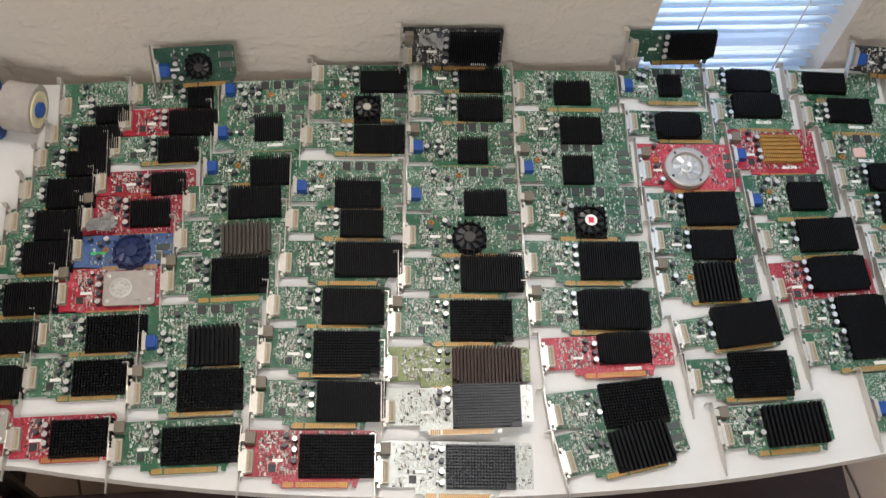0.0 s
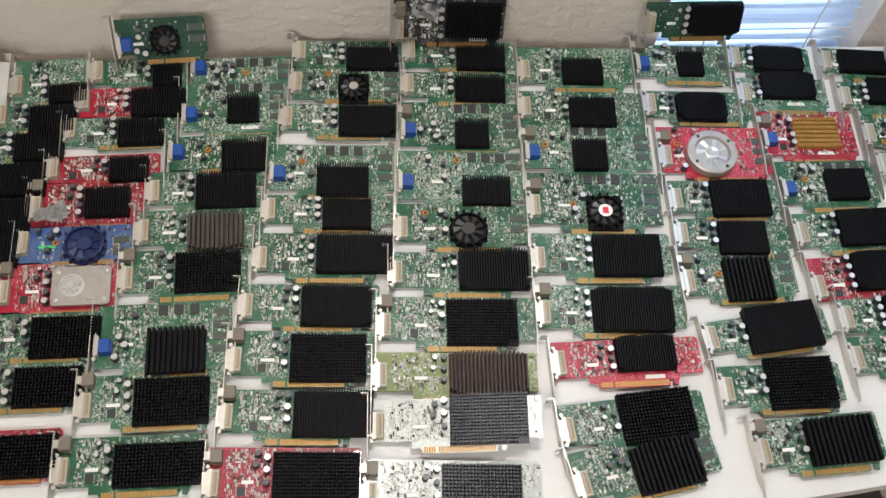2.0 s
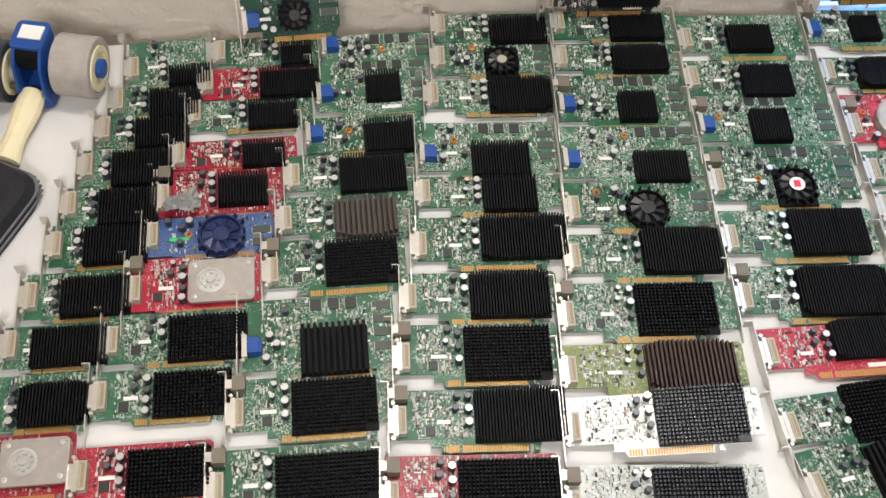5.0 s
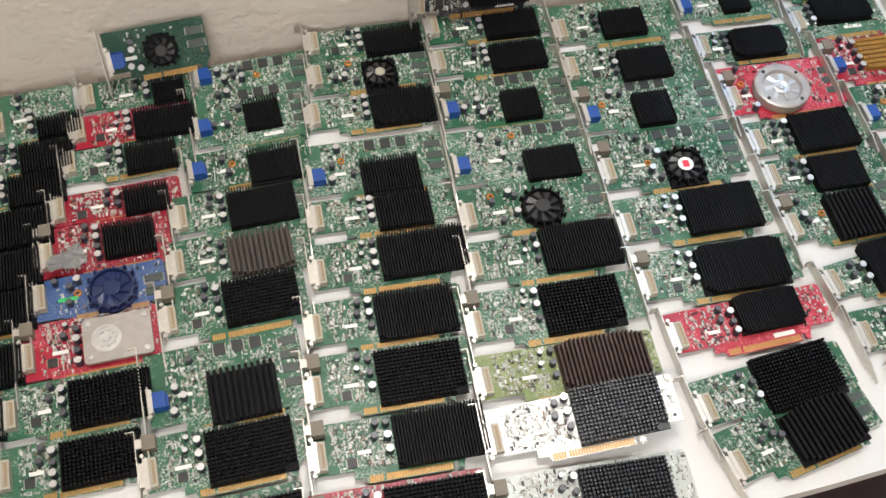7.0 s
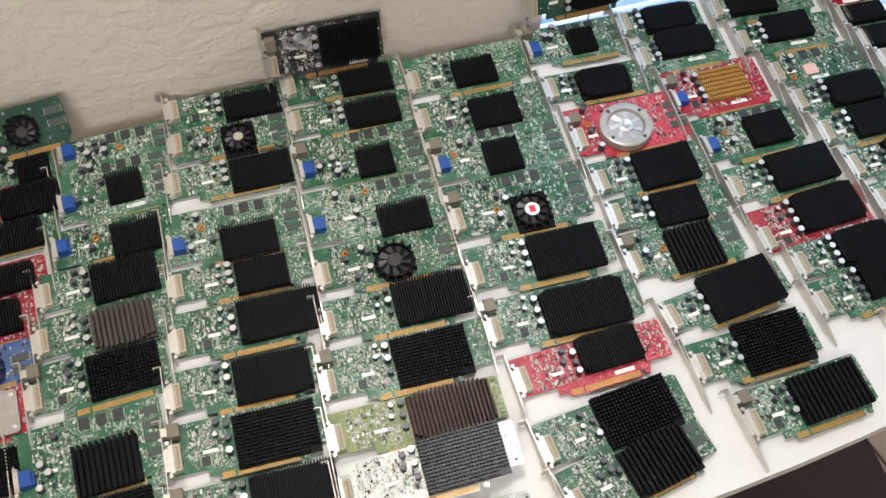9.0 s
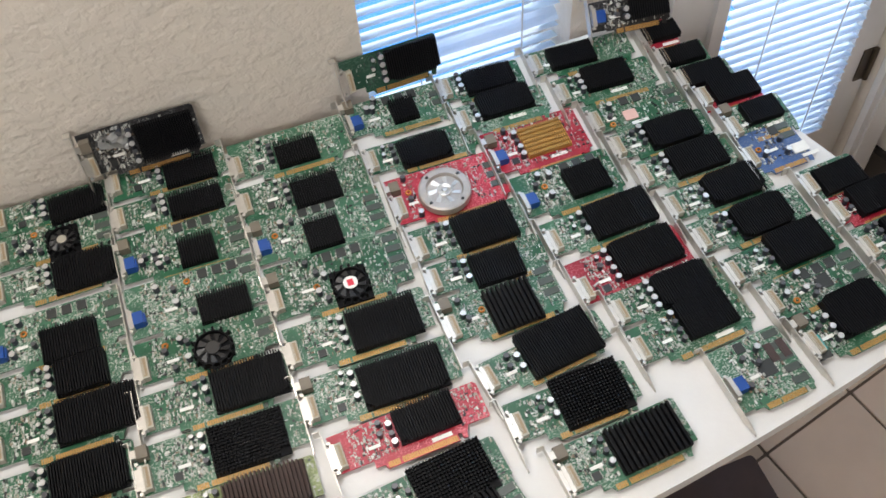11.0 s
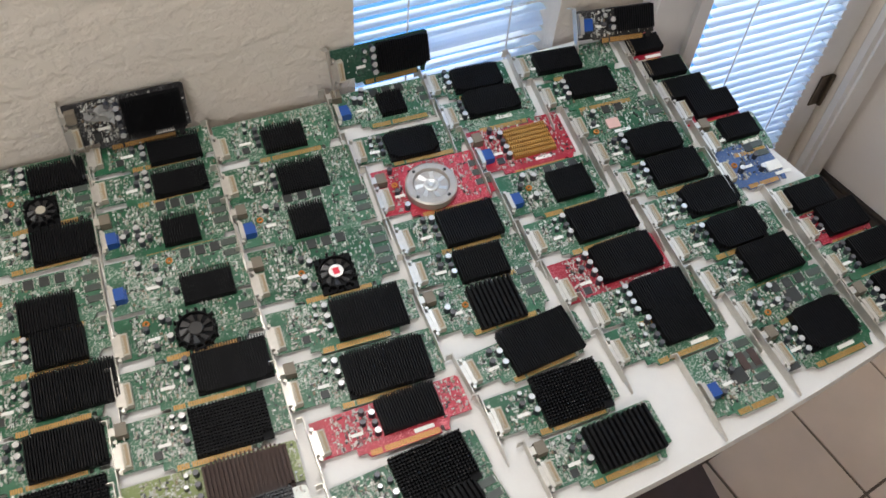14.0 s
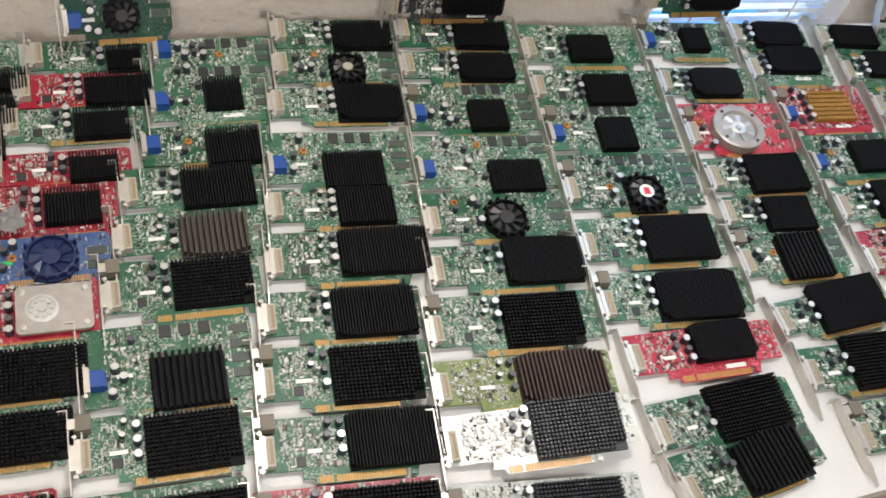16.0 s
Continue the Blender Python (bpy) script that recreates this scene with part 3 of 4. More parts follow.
def card(x, y, yaw, w, h, sink, tone, cooler, plug, layout, z=None, lean=0.0, label="", turn=None):
    """A graphics card lying on its back: x along the board from the bracket, y away from the contacts."""
    if z is None:
        a, b = turn or (random.uniform(0.0, 1.0), random.uniform(-0.35, 0.35))
        m = pose(x, y, CARD_Z, a, b, yaw)
    else:
        m = pose(x, y, z, lean, 0, yaw)
    text = {"fins": "black finned heatsink", "wide": "wide-finned black heatsink", "pins": "pin-grid heatsink", "brown": "brown heatsink", "dusty": "dull grey-brown heatsink", "gold": "gold heatsink",
            "ring": "round silver fan cooler", "plate": "flat grey metal cooler", "silver": "flat silver cooler", "chip": "bare graphics chip", "none": "no cooler",
            "fan_white": "pale-hubbed black fan", "fan_black": "black fan", "fan_red": "red-hubbed black fan", "fan_blue": "blue fan"}[cooler]
    c = base("graphics_card", m, label or f"{NAMES.get(tone, tone)} graphics card with {text} lying on the table", "graphics card", GROUP)
    c["tone"] = tone
    if tone == "pale":
        c["grey"] = 1
    rnd = random.Random(int((x * 1000) * 131 + y * 7919))
    T_ = 0.0016
    # board with the tab for its contacts
    f0, f1 = w * 0.30, w * 0.30 + min(0.078, w * 0.56)
    fd = 0.0075
    e = 0.006 if h > 0.043 and x > -0.5 and sink and sink[1] - sink[3] / 2 > -0.006 else 0.0
    out = [(0, e), (f0 - 0.012, e), (f0 - 0.012, -0.002), (f0 - 0.003, -0.002), (f0, -fd), (f1, -fd), (f1, 0.0), (f1 + 0.004, 0.0), (f1 + 0.004, -0.006), (f1 + 0.009, -0.007),
           (f1 + 0.010, -0.002), (f1 + 0.014, e), (w, e), (w, h - 0.003), (w - 0.003, h), (0, h)]
    out = [p for p in out if p[0] <= w + 1e-6]
    bm = bmesh.new()
    put_prism(bm, out, 0, T_)
    part("circuit_board", bm, BOARD[tone], c)
    bm = bmesh.new()
    n = 30
    key = n // 6 if layout == "power" else n // 3
    for k in range(n):
        if k == key:
            continue
        a = f0 + 0.001 + (f1 - f0 - 0.002) * k / n
        put_box(bm, a, a + (f1 - f0) / n * 0.74, -fd + 0.0006, -0.0006, -0.0002, T_ + 0.0002)
    part("edge_connector", bm, GOLD, c, "row of gold-plated contacts")
    # bracket: a steel strip on edge, a narrowed tongue in front, a bent lip behind
    bm = bmesh.new()
    bl = max(h + 0.018, 0.066)
    top = min(h + 0.006, bl)
    put_box(bm, -0.0045, -0.0035, -0.010, top, -0.003, 0.0112)
    tongue = [(-0.010, -0.001), (-0.018, 0.0015), (-0.027, 0.0025), (-0.027, 0.0075), (-0.018, 0.0090), (-0.010, 0.0105)]
    fa, fb = ([bm.verts.new((q, a, b)) for a, b in tongue] for q in (-0.0045, -0.0035))
    bm.faces.new(fa)
    bm.faces.new(list(reversed(fb)))
    for i in range(6):
        bm.faces.new((fa[i], fb[i], fb[(i + 1) % 6], fa[(i + 1) % 6]))
    put_box(bm, -0.0115, -0.0045, top - 0.001, top, -0.002, 0.0115)
    part("bracket", bm, STEEL, c, "bent steel mounting bracket")
    # sockets
    dv = VGA if plug == "vga" else DVI
    yc = min(max(0.022, h * 0.36), h - 0.018)
    linked("video_connector", dv, c, pose(0.0065, yc, T_), "blue video connector" if plug == "vga" else "cream video connector")
    if h > 0.052 and rnd.random() < 0.55:
        linked("video_socket", TV, c, pose(0.004, yc + 0.028 if yc + 0.034 < h else h - 0.006, T_), "small grey-beige round-pin socket")
    if sink:
        cx, cy, sx, sy = sink
        sx = min(sx, w)
        cx = min(max(cx, sx / 2 + 0.004), w - sx / 2 + 0.006)
        hs = heatsink(c, cooler, cx, cy, sx, sy, T_)
        hx0, hx1, hy0, hy1 = cx - sx / 2, cx + sx / 2, cy - sy / 2, cy + sy / 2
    else:
        cx, cy, hx0, hx1, hy0, hy1 = w * 0.6, h * 0.5, w * 0.6, w * 0.6, h * 0.5, h * 0.5
        if cooler == "none":
            linked("controller_chip", QFP, c, Matrix.Translation((w * 0.58, h * 0.45, T_)) @ Matrix.Diagonal((2.0, 2.0, 1.2, 1)), "square black controller chip")

    def free(px, py, r):
        if px < 0.017 + r and yc - 0.02 - r < py:
            return False
        if not (r < px < w - r and r + e < py < h - r):
            return False
        return not (hx0 - r < px < hx1 + r and hy0 - r < py < hy1 + r) or not sink

    taken = []

    def place(px, py, r):
        if not free(px, py, r) or any(math.hypot(px - a, py - b) < r + q for a, b, q in taken):
            return False
        taken.append((px, py, r))
        return True

    if layout == "power" and sink:
        for j in range(4):
            px, py = hx0 - 0.0056, hy0 + 0.006 + j * max(0.0105, (sy - 0.01) / 3.2)
            if place(px, py, 0.004):
                linked("capacitor", rnd.choice((CAP_BIG, CAP_BIG, CAP_DARK)), c, pose(px, py, T_), "round capacitor beside the heatsink")
        for j in range(2):
            px, py = hx0 - 0.0155 - 0.002 * j, h - 0.008 - 0.012 * j
            if place(px, py, 0.003):
                linked("capacitor", rnd.choice((CAP_SMALL, CAP_DARK)), c, pose(px, py, T_), "small capacitor")
    else:
        for j in range(9):
            px, py = rnd.uniform(0.016, max(0.02, hx0)), rnd.uniform(0.008, h - 0.005)
            if place(px, py, 0.0036) and j < 7:
                linked("capacitor", CAP_DARK if j % 3 else CAP_BIG, c, pose(px, py, T_), "small dark capacitor with a silver top")
        for j in range(3):
            px, py = rnd.uniform(0.02, max(0.025, hx0 - 0.004)), rnd.uniform(0.01, h - 0.008)
            if place(px, py, 0.005):
                linked("coil", COIL, c, pose(px, py, T_), "orange copper wire coil")
                break
    if layout == "memory":
        for j in range(5):
            px, py = w - 0.0115, 0.009 + j * 0.0145
            if place(px, py, 0.006):
                linked("memory_chip", RAM, c, pose(px, py, T_), "grey memory chip")
        for j in range(3):
            px, py = cx - 0.016 + j * 0.017, h - 0.009
            if place(px, py, 0.0065):
                linked("memory_chip", RAM_SQ, c, pose(px, py, T_), "black memory chip")
    else:
        if place(w * 0.22, h * 0.25, 0.007):
            linked("controller_chip", QFP, c, pose(w * 0.22, h * 0.25, T_), "small black controller chip")
    # stickers
    lx, ly = (hx0 + hx1) / 2 + 0.008, hy0 - 0.005
    if sink and ly > 0.0025 and cooler not in ("ring", "plate", "silver"):
        bm = bmesh.new()
        put_box(bm, lx - 0.011, lx + 0.011, ly - 0.0023, ly + 0.0023, T_, T_ + 0.0004)
        part("sticker", bm, LABEL, c, "white paper sticker")
    bm = bmesh.new()
    qx, qy = max(0.024, hx0 * 0.62), h * 0.40
    ql = 0.0095 if cooler == "fan_blue" else rnd.uniform(0.0055, 0.0075)
    put_box(bm, qx - ql, qx + ql, qy - 0.0019, qy + 0.0019, T_ + 0.0016, T_ + 0.002)
    part("sticker", bm, GREENLABEL if cooler == "fan_blue" else LABEL, c, "green paper sticker" if cooler == "fan_blue" else "white paper sticker")
    # many tiny soldered parts
    bm = bmesh.new()
    big = list(taken)
    count = int(w * h / 0.0075 * (130 if tone == "deep" else 300 if tone == "blue" else 900))
    for _ in range(count):
        px, py = rnd.uniform(0.003, w - 0.002), rnd.uniform(0.002, h - 0.002)
        if px > hx0 and rnd.random() < 0.55:
            continue
        a, b, d = rnd.choice(((0.0006, 0.0004, 0.0006), (0.0004, 0.0018, 0.0007), (0.0005, 0.0026, 0.0007), (0.0008, 0.0005, 0.0008), (0.0005, 0.0010, 0.0008), (0.00035, 0.0016, 0.0008), (0.0004, 0.0021, 0.0006), (0.0003, 0.0012, 0.0006), (0.0013, 0.0011, 0.0011), (0.0017, 0.0007, 0.001), (0.0010, 0.0020, 0.0014)))
        r = max(a, b) * 0.75
        if free(px, py, r) and all(math.hypot(px - u, py - v) > r + q for u, v, q in big):
            put_box(bm, px - a, px + a, py - b, py + b, T_, T_ + d * rnd.uniform(0.7, 1.3))
    tagged(part("circuitry", bm, PARTS, c, "dense tiny soldered components"), kind="stuff")
    return c


card(-0.560, 0.815, 2.8, 0.085, 0.065, (0.078, 0.006, 0.046, 0.026), 'green', 'fins', 'dvi', 'power')
card(-0.574, 0.775, 2.3, 0.087, 0.037, (0.074, 0.009, 0.053, 0.037), 'green', 'fins', 'dvi', 'power')
card(-0.586, 0.735, 1.8, 0.089, 0.039, (0.072, 0.010, 0.056, 0.037), 'green', 'fins', 'dvi', 'power')
card(-0.600, 0.686, 1.3, 0.088, 0.046, (0.076, 0.014, 0.062, 0.043), 'green', 'fins', 'dvi', 'power')
card(-0.613, 0.639, 0.8, 0.088, 0.045, (0.068, 0.014, 0.059, 0.042), 'green', 'fins', 'dvi', 'power')
card(-0.623, 0.591, 0.6, 0.090, 0.048, (0.072, 0.017, 0.062, 0.042), 'green', 'fins', 'dvi', 'power')
card(-0.641, 0.534, 0.8, 0.095, 0.049, (0.072, 0.017, 0.066, 0.042), 'green', 'fins', 'dvi', 'power')
card(-0.654, 0.483, 0.6, 0.090, 0.043, (0.062, 0.016, 0.070, 0.039), 'green', 'fins', 'dvi', 'power')
card(-0.665, 0.423, 0.3, 0.095, 0.052, (0.063, 0.019, 0.063, 0.041), 'green', 'fins', 'dvi', 'power')
card(-0.675, 0.360, 0.3, 0.095, 0.056, (0.062, 0.028, 0.059, 0.043), 'red', 'silver', 'dvi', 'power')
card(-0.466, 0.836, 1.8, 0.117, 0.044, (0.091, 0.011, 0.035, 0.032), 'green', 'fins', 'dvi', 'power')
card(-0.479, 0.793, 1.5, 0.122, 0.042, (0.098, 0.014, 0.065, 0.041), 'red', 'fins', 'dvi', 'power')
card(-0.491, 0.751, 1.4, 0.132, 0.040, (0.089, 0.013, 0.053, 0.036), 'green', 'fins', 'dvi', 'power')
card(-0.506, 0.700, 1.4, 0.129, 0.036, (0.094, 0.011, 0.045, 0.032), 'red', 'fins', 'dvi', 'power')
card(-0.520, 0.642, 1.3, 0.127, 0.056, (0.087, 0.025, 0.051, 0.038), 'red', 'fins', 'dvi', 'power')
card(-0.529, 0.596, 1.0, 0.126, 0.044, (0.075, 0.017, 0.045, 0.046), 'blue', 'fan_blue', 'dvi', 'memory')
card(-0.543, 0.535, 0.6, 0.127, 0.058, (0.090, 0.026, 0.064, 0.047), 'red', 'plate', 'dvi', 'power')
card(-0.561, 0.481, 0.4, 0.129, 0.051, (0.096, 0.020, 0.074, 0.047), 'green', 'pins', 'dvi', 'power')
card(-0.568, 0.425, 0.1, 0.125, 0.049, (0.090, 0.020, 0.071, 0.044), 'green', 'pins', 'dvi', 'power')
card(-0.579, 0.350, 0.1, 0.121, 0.050, (0.083, 0.020, 0.073, 0.045), 'red', 'pins', 'dvi', 'power')
card(-0.346, 0.839, 1.3, 0.127, 0.040, None, 'green', 'fins', 'vga', 'memory')
card(-0.354, 0.763, 1.2, 0.126, 0.076, (0.074, 0.033, 0.039, 0.039), 'green', 'fins', 'vga', 'memory')
card(-0.367, 0.714, 1.1, 0.126, 0.047, (0.089, 0.013, 0.053, 0.042), 'green', 'fins', 'vga', 'memory')
card(-0.387, 0.660, 1.0, 0.136, 0.051, (0.089, 0.020, 0.070, 0.047), 'green', 'fins', 'dvi', 'power')
card(-0.396, 0.607, 0.9, 0.142, 0.051, (0.088, 0.018, 0.064, 0.047), 'green', 'dusty', 'dvi', 'power')
card(-0.410, 0.547, 0.7, 0.139, 0.059, (0.095, 0.027, 0.073, 0.049), 'green', 'pins', 'dvi', 'power')
card(-0.433, 0.458, 0.6, 0.146, 0.081, (0.087, 0.021, 0.064, 0.052), 'green', 'wide', 'vga', 'memory')
card(-0.443, 0.399, 0.3, 0.150, 0.057, (0.095, 0.024, 0.079, 0.052), 'green', 'pins', 'dvi', 'power')
card(-0.460, 0.330, 0.1, 0.151, 0.058, (0.103, 0.025, 0.092, 0.045), 'green', 'pins', 'dvi', 'power')
card(-0.217, 0.864, -1.8, 0.136, 0.042, (0.097, 0.012, 0.066, 0.039), 'green', 'fins', 'dvi', 'power')
card(-0.222, 0.815, -2.0, 0.135, 0.048, (0.077, 0.014, 0.037, 0.045), 'green', 'fan_white', 'dvi', 'memory')
card(-0.234, 0.762, -2.1, 0.143, 0.046, (0.104, 0.019, 0.070, 0.047), 'green', 'fins', 'dvi', 'power')
card(-0.249, 0.678, -2.3, 0.149, 0.070, (0.087, 0.016, 0.062, 0.043), 'green', 'fins', 'vga', 'memory')
card(-0.254, 0.632, -2.4, 0.152, 0.045, (0.096, 0.018, 0.057, 0.042), 'green', 'fins', 'dvi', 'power')
card(-0.263, 0.568, -2.6, 0.152, 0.057, (0.112, 0.029, 0.088, 0.051), 'green', 'fins', 'dvi', 'power')
card(-0.278, 0.509, -2.7, 0.153, 0.051, (0.105, 0.023, 0.079, 0.051), 'green', 'fins', 'dvi', 'power')
card(-0.289, 0.445, -2.7, 0.156, 0.058, (0.106, 0.025, 0.083, 0.055), 'green', 'pins', 'dvi', 'power')
card(-0.297, 0.381, -2.9, 0.157, 0.054, (0.118, 0.026, 0.085, 0.052), 'green', 'fins', 'dvi', 'power')
card(-0.309, 0.310, -3.0, 0.158, 0.062, (0.112, 0.030, 0.092, 0.052), 'red', 'pins', 'dvi', 'power')
card(-0.078, 0.862, -2.5, 0.143, 0.043, (0.097, 0.012, 0.063, 0.037), 'green', 'fins', 'dvi', 'power')
card(-0.083, 0.809, -2.6, 0.144, 0.045, (0.097, 0.017, 0.064, 0.038), 'green', 'fins', 'dvi', 'power')
card(-0.090, 0.736, -2.6, 0.147, 0.071, (0.088, 0.021, 0.042, 0.039), 'green', 'fins', 'vga', 'memory')
card(-0.097, 0.660, -2.6, 0.152, 0.074, (0.106, 0.015, 0.058, 0.038), 'green', 'fins', 'vga', 'memory')
card(-0.101, 0.602, -2.6, 0.154, 0.058, (0.084, 0.020, 0.043, 0.051), 'green', 'fan_black', 'dvi', 'memory')
card(-0.110, 0.544, -2.6, 0.162, 0.051, (0.118, 0.027, 0.081, 0.052), 'green', 'fins', 'dvi', 'power')
card(-0.126, 0.479, -2.7, 0.176, 0.059, (0.115, 0.027, 0.080, 0.055), 'green', 'pins', 'dvi', 'power')
card(-0.133, 0.420, -2.8, 0.178, 0.051, (0.124, 0.024, 0.087, 0.051), 'olive', 'brown', 'dvi', 'power')
# next two cards: glare painted pale, tilted to mirror the ceiling lamp
card(-0.138, 0.363, -2.9, 0.180, 0.052, (0.124, 0.027, 0.083, 0.054), 'pale', 'pins', 'dvi', 'power', turn=(2.6, -6.2))
card(-0.150, 0.289, -3.1, 0.187, 0.062, (0.123, 0.031, 0.084, 0.053), 'pale', 'pins', 'dvi', 'power', turn=(1.8, 2.1))
card(0.067, 0.827, -2.4, 0.150, 0.063, (0.081, 0.021, 0.052, 0.037), 'green', 'fins', 'dvi', 'power')
card(0.062, 0.770, -2.6, 0.156, 0.050, (0.091, 0.015, 0.058, 0.042), 'green', 'fins', 'dvi', 'power')
card(0.060, 0.699, -2.6, 0.159, 0.070, (0.081, 0.022, 0.042, 0.043), 'green', 'fins', 'vga', 'memory')
card(0.058, 0.621, -2.6, 0.161, 0.077, (0.090, 0.020, 0.042, 0.047), 'green', 'fan_red', 'dvi', 'memory')
card(0.056, 0.556, -2.6, 0.163, 0.058, (0.110, 0.026, 0.080, 0.053), 'green', 'fins', 'dvi', 'power')
card(0.054, 0.487, -2.7, 0.169, 0.059, (0.108, 0.026, 0.093, 0.054), 'green', 'fins', 'dvi', 'power')
card(0.065, 0.425, 0.2, 0.167, 0.049, (0.104, 0.029, 0.067, 0.041), 'red', 'fins', 'dvi', 'power')
card(0.067, 0.348, 4.2, 0.162, 0.052, (0.106, 0.027, 0.082, 0.057), 'green', 'pins', 'dvi', 'power')
card(0.078, 0.289, 9.9, 0.158, 0.058, (0.100, 0.022, 0.074, 0.053), 'green', 'wide', 'dvi', 'memory')
card(0.219, 0.835, -2.4, 0.132, 0.057, (0.073, 0.022, 0.033, 0.034), 'green', 'fins', 'vga', 'memory')
card(0.222, 0.771, -2.6, 0.141, 0.046, (0.072, 0.018, 0.064, 0.041), 'green', 'fins', 'dvi', 'power')
card(0.229, 0.688, -2.6, 0.140, 0.073, (0.063, 0.029, 0.063, 0.059), 'red', 'ring', 'dvi', 'memory')
card(0.232, 0.630, -1.2, 0.135, 0.051, (0.085, 0.022, 0.071, 0.049), 'green', 'fins', 'dvi', 'power')
card(0.230, 0.583, -2.6, 0.139, 0.045, (0.079, 0.016, 0.058, 0.042), 'green', 'fins', 'dvi', 'power')
card(0.228, 0.519, 0.4, 0.137, 0.062, (0.078, 0.022, 0.056, 0.054), 'green', 'wide', 'dvi', 'memory')
card(0.243, 0.447, 5.5, 0.148, 0.044, (0.092, 0.024, 0.085, 0.055), 'green', 'fins', 'dvi', 'power')
card(0.247, 0.386, 0.1, 0.141, 0.051, (0.092, 0.027, 0.077, 0.059), 'green', 'pins', 'dvi', 'power')
card(0.274, 0.314, 2.5, 0.143, 0.058, (0.096, 0.027, 0.078, 0.051), 'green', 'wide', 'dvi', 'power')
card(0.346, 0.843, -3.6, 0.109, 0.044, (0.064, 0.020, 0.065, 0.038), 'green', 'fins', 'dvi', 'power')
card(0.348, 0.785, -2.8, 0.117, 0.049, (0.065, 0.034, 0.070, 0.039), 'green', 'fins', 'dvi', 'power')
card(0.363, 0.709, -1.7, 0.123, 0.072, (0.072, 0.037, 0.056, 0.046), 'red', 'gold', 'vga', 'power')
card(0.371, 0.638, -0.5, 0.125, 0.066, (0.084, 0.028, 0.050, 0.041), 'green', 'fins', 'vga', 'memory')
card(0.377, 0.578, 0.5, 0.133, 0.051, (0.092, 0.026, 0.078, 0.047), 'green', 'fins', 'dvi', 'power')
card(0.382, 0.506, 1.5, 0.138, 0.062, (0.091, 0.039, 0.078, 0.049), 'red', 'fins', 'dvi', 'power')
card(0.404, 0.466, 0.6, 0.138, 0.048, (0.086, 0.026, 0.066, 0.042), 'green', 'fins', 'dvi', 'power')
card(0.404, 0.416, 2.2, 0.140, 0.050, (0.091, 0.030, 0.060, 0.044), 'green', 'fins', 'dvi', 'power')
card(0.467, 0.835, -4.7, 0.138, 0.047, (0.055, 0.022, 0.061, 0.033), 'green', 'fins', 'dvi', 'power')
card(0.479, 0.776, -3.5, 0.131, 0.050, (0.069, 0.032, 0.061, 0.038), 'green', 'fins', 'dvi', 'power')
card(0.497, 0.718, -2.4, 0.125, 0.053, (0.052, 0.020, 0.017, 0.015), 'green', 'chip', 'dvi', 'memory')
card(0.504, 0.672, -1.6, 0.127, 0.044, (0.080, 0.022, 0.067, 0.041), 'green', 'fins', 'dvi', 'power')
card(0.514, 0.621, -0.7, 0.124, 0.046, (0.076, 0.023, 0.068, 0.043), 'green', 'fins', 'dvi', 'power')
card(0.524, 0.567, 0.5, 0.132, 0.044, (0.086, 0.024, 0.069, 0.043), 'green', 'fins', 'dvi', 'power')
card(0.532, 0.515, 1.5, 0.143, 0.048, (0.085, 0.022, 0.068, 0.045), 'green', 'fins', 'dvi', 'power')
card(0.543, 0.461, 2.5, 0.142, 0.044, (0.092, 0.025, 0.067, 0.047), 'green', 'fins', 'dvi', 'power')
card(0.563, 0.412, 3.5, 0.125, 0.047, None, 'green', 'none', 'dvi', 'memory')
card(0.576, 0.351, 4.3, 0.119, 0.056, (0.074, 0.036, 0.067, 0.053), 'green', 'fins', 'dvi', 'power')
card(0.617, 0.823, -3.9, 0.049, 0.051, (0.017, 0.022, 0.049, 0.027), 'red', 'fins', 'dvi', 'power')
card(0.622, 0.780, -3.3, 0.066, 0.041, (0.028, 0.018, 0.055, 0.028), 'green', 'fins', 'dvi', 'power')
card(0.629, 0.743, -2.6, 0.073, 0.034, (0.035, 0.015, 0.057, 0.032), 'green', 'fins', 'dvi', 'power')
card(0.637, 0.701, -1.8, 0.079, 0.039, (0.047, 0.021, 0.059, 0.036), 'red', 'fins', 'dvi', 'power')
card(0.647, 0.643, -0.8, 0.084, 0.055, (0.050, 0.033, 0.047, 0.032), 'green', 'fins', 'dvi', 'power')
card(0.642, 0.594, 0.5, 0.079, 0.059, (0.070, 0.015, 0.020, 0.014), 'blue', 'chip', 'dvi', 'memory')
card(0.684, 0.533, 1.5, 0.077, 0.045, (0.044, 0.017, 0.055, 0.036), 'green', 'fins', 'dvi', 'power')
card(0.694, 0.487, 2.2, 0.086, 0.044, (0.055, 0.023, 0.056, 0.039), 'red', 'fins', 'dvi', 'power')
card(0.697, 0.432, 3.1, 0.094, 0.051, (0.065, 0.026, 0.056, 0.039), 'green', 'fins', 'dvi', 'power')
card(0.704, 0.366, 4.3, 0.095, 0.063, (0.062, 0.035, 0.062, 0.045), 'green', 'fins', 'dvi', 'power')
card(0.474, 0.333, 2.5, 0.086, 0.075, None, 'green', 'none', 'vga', 'memory')

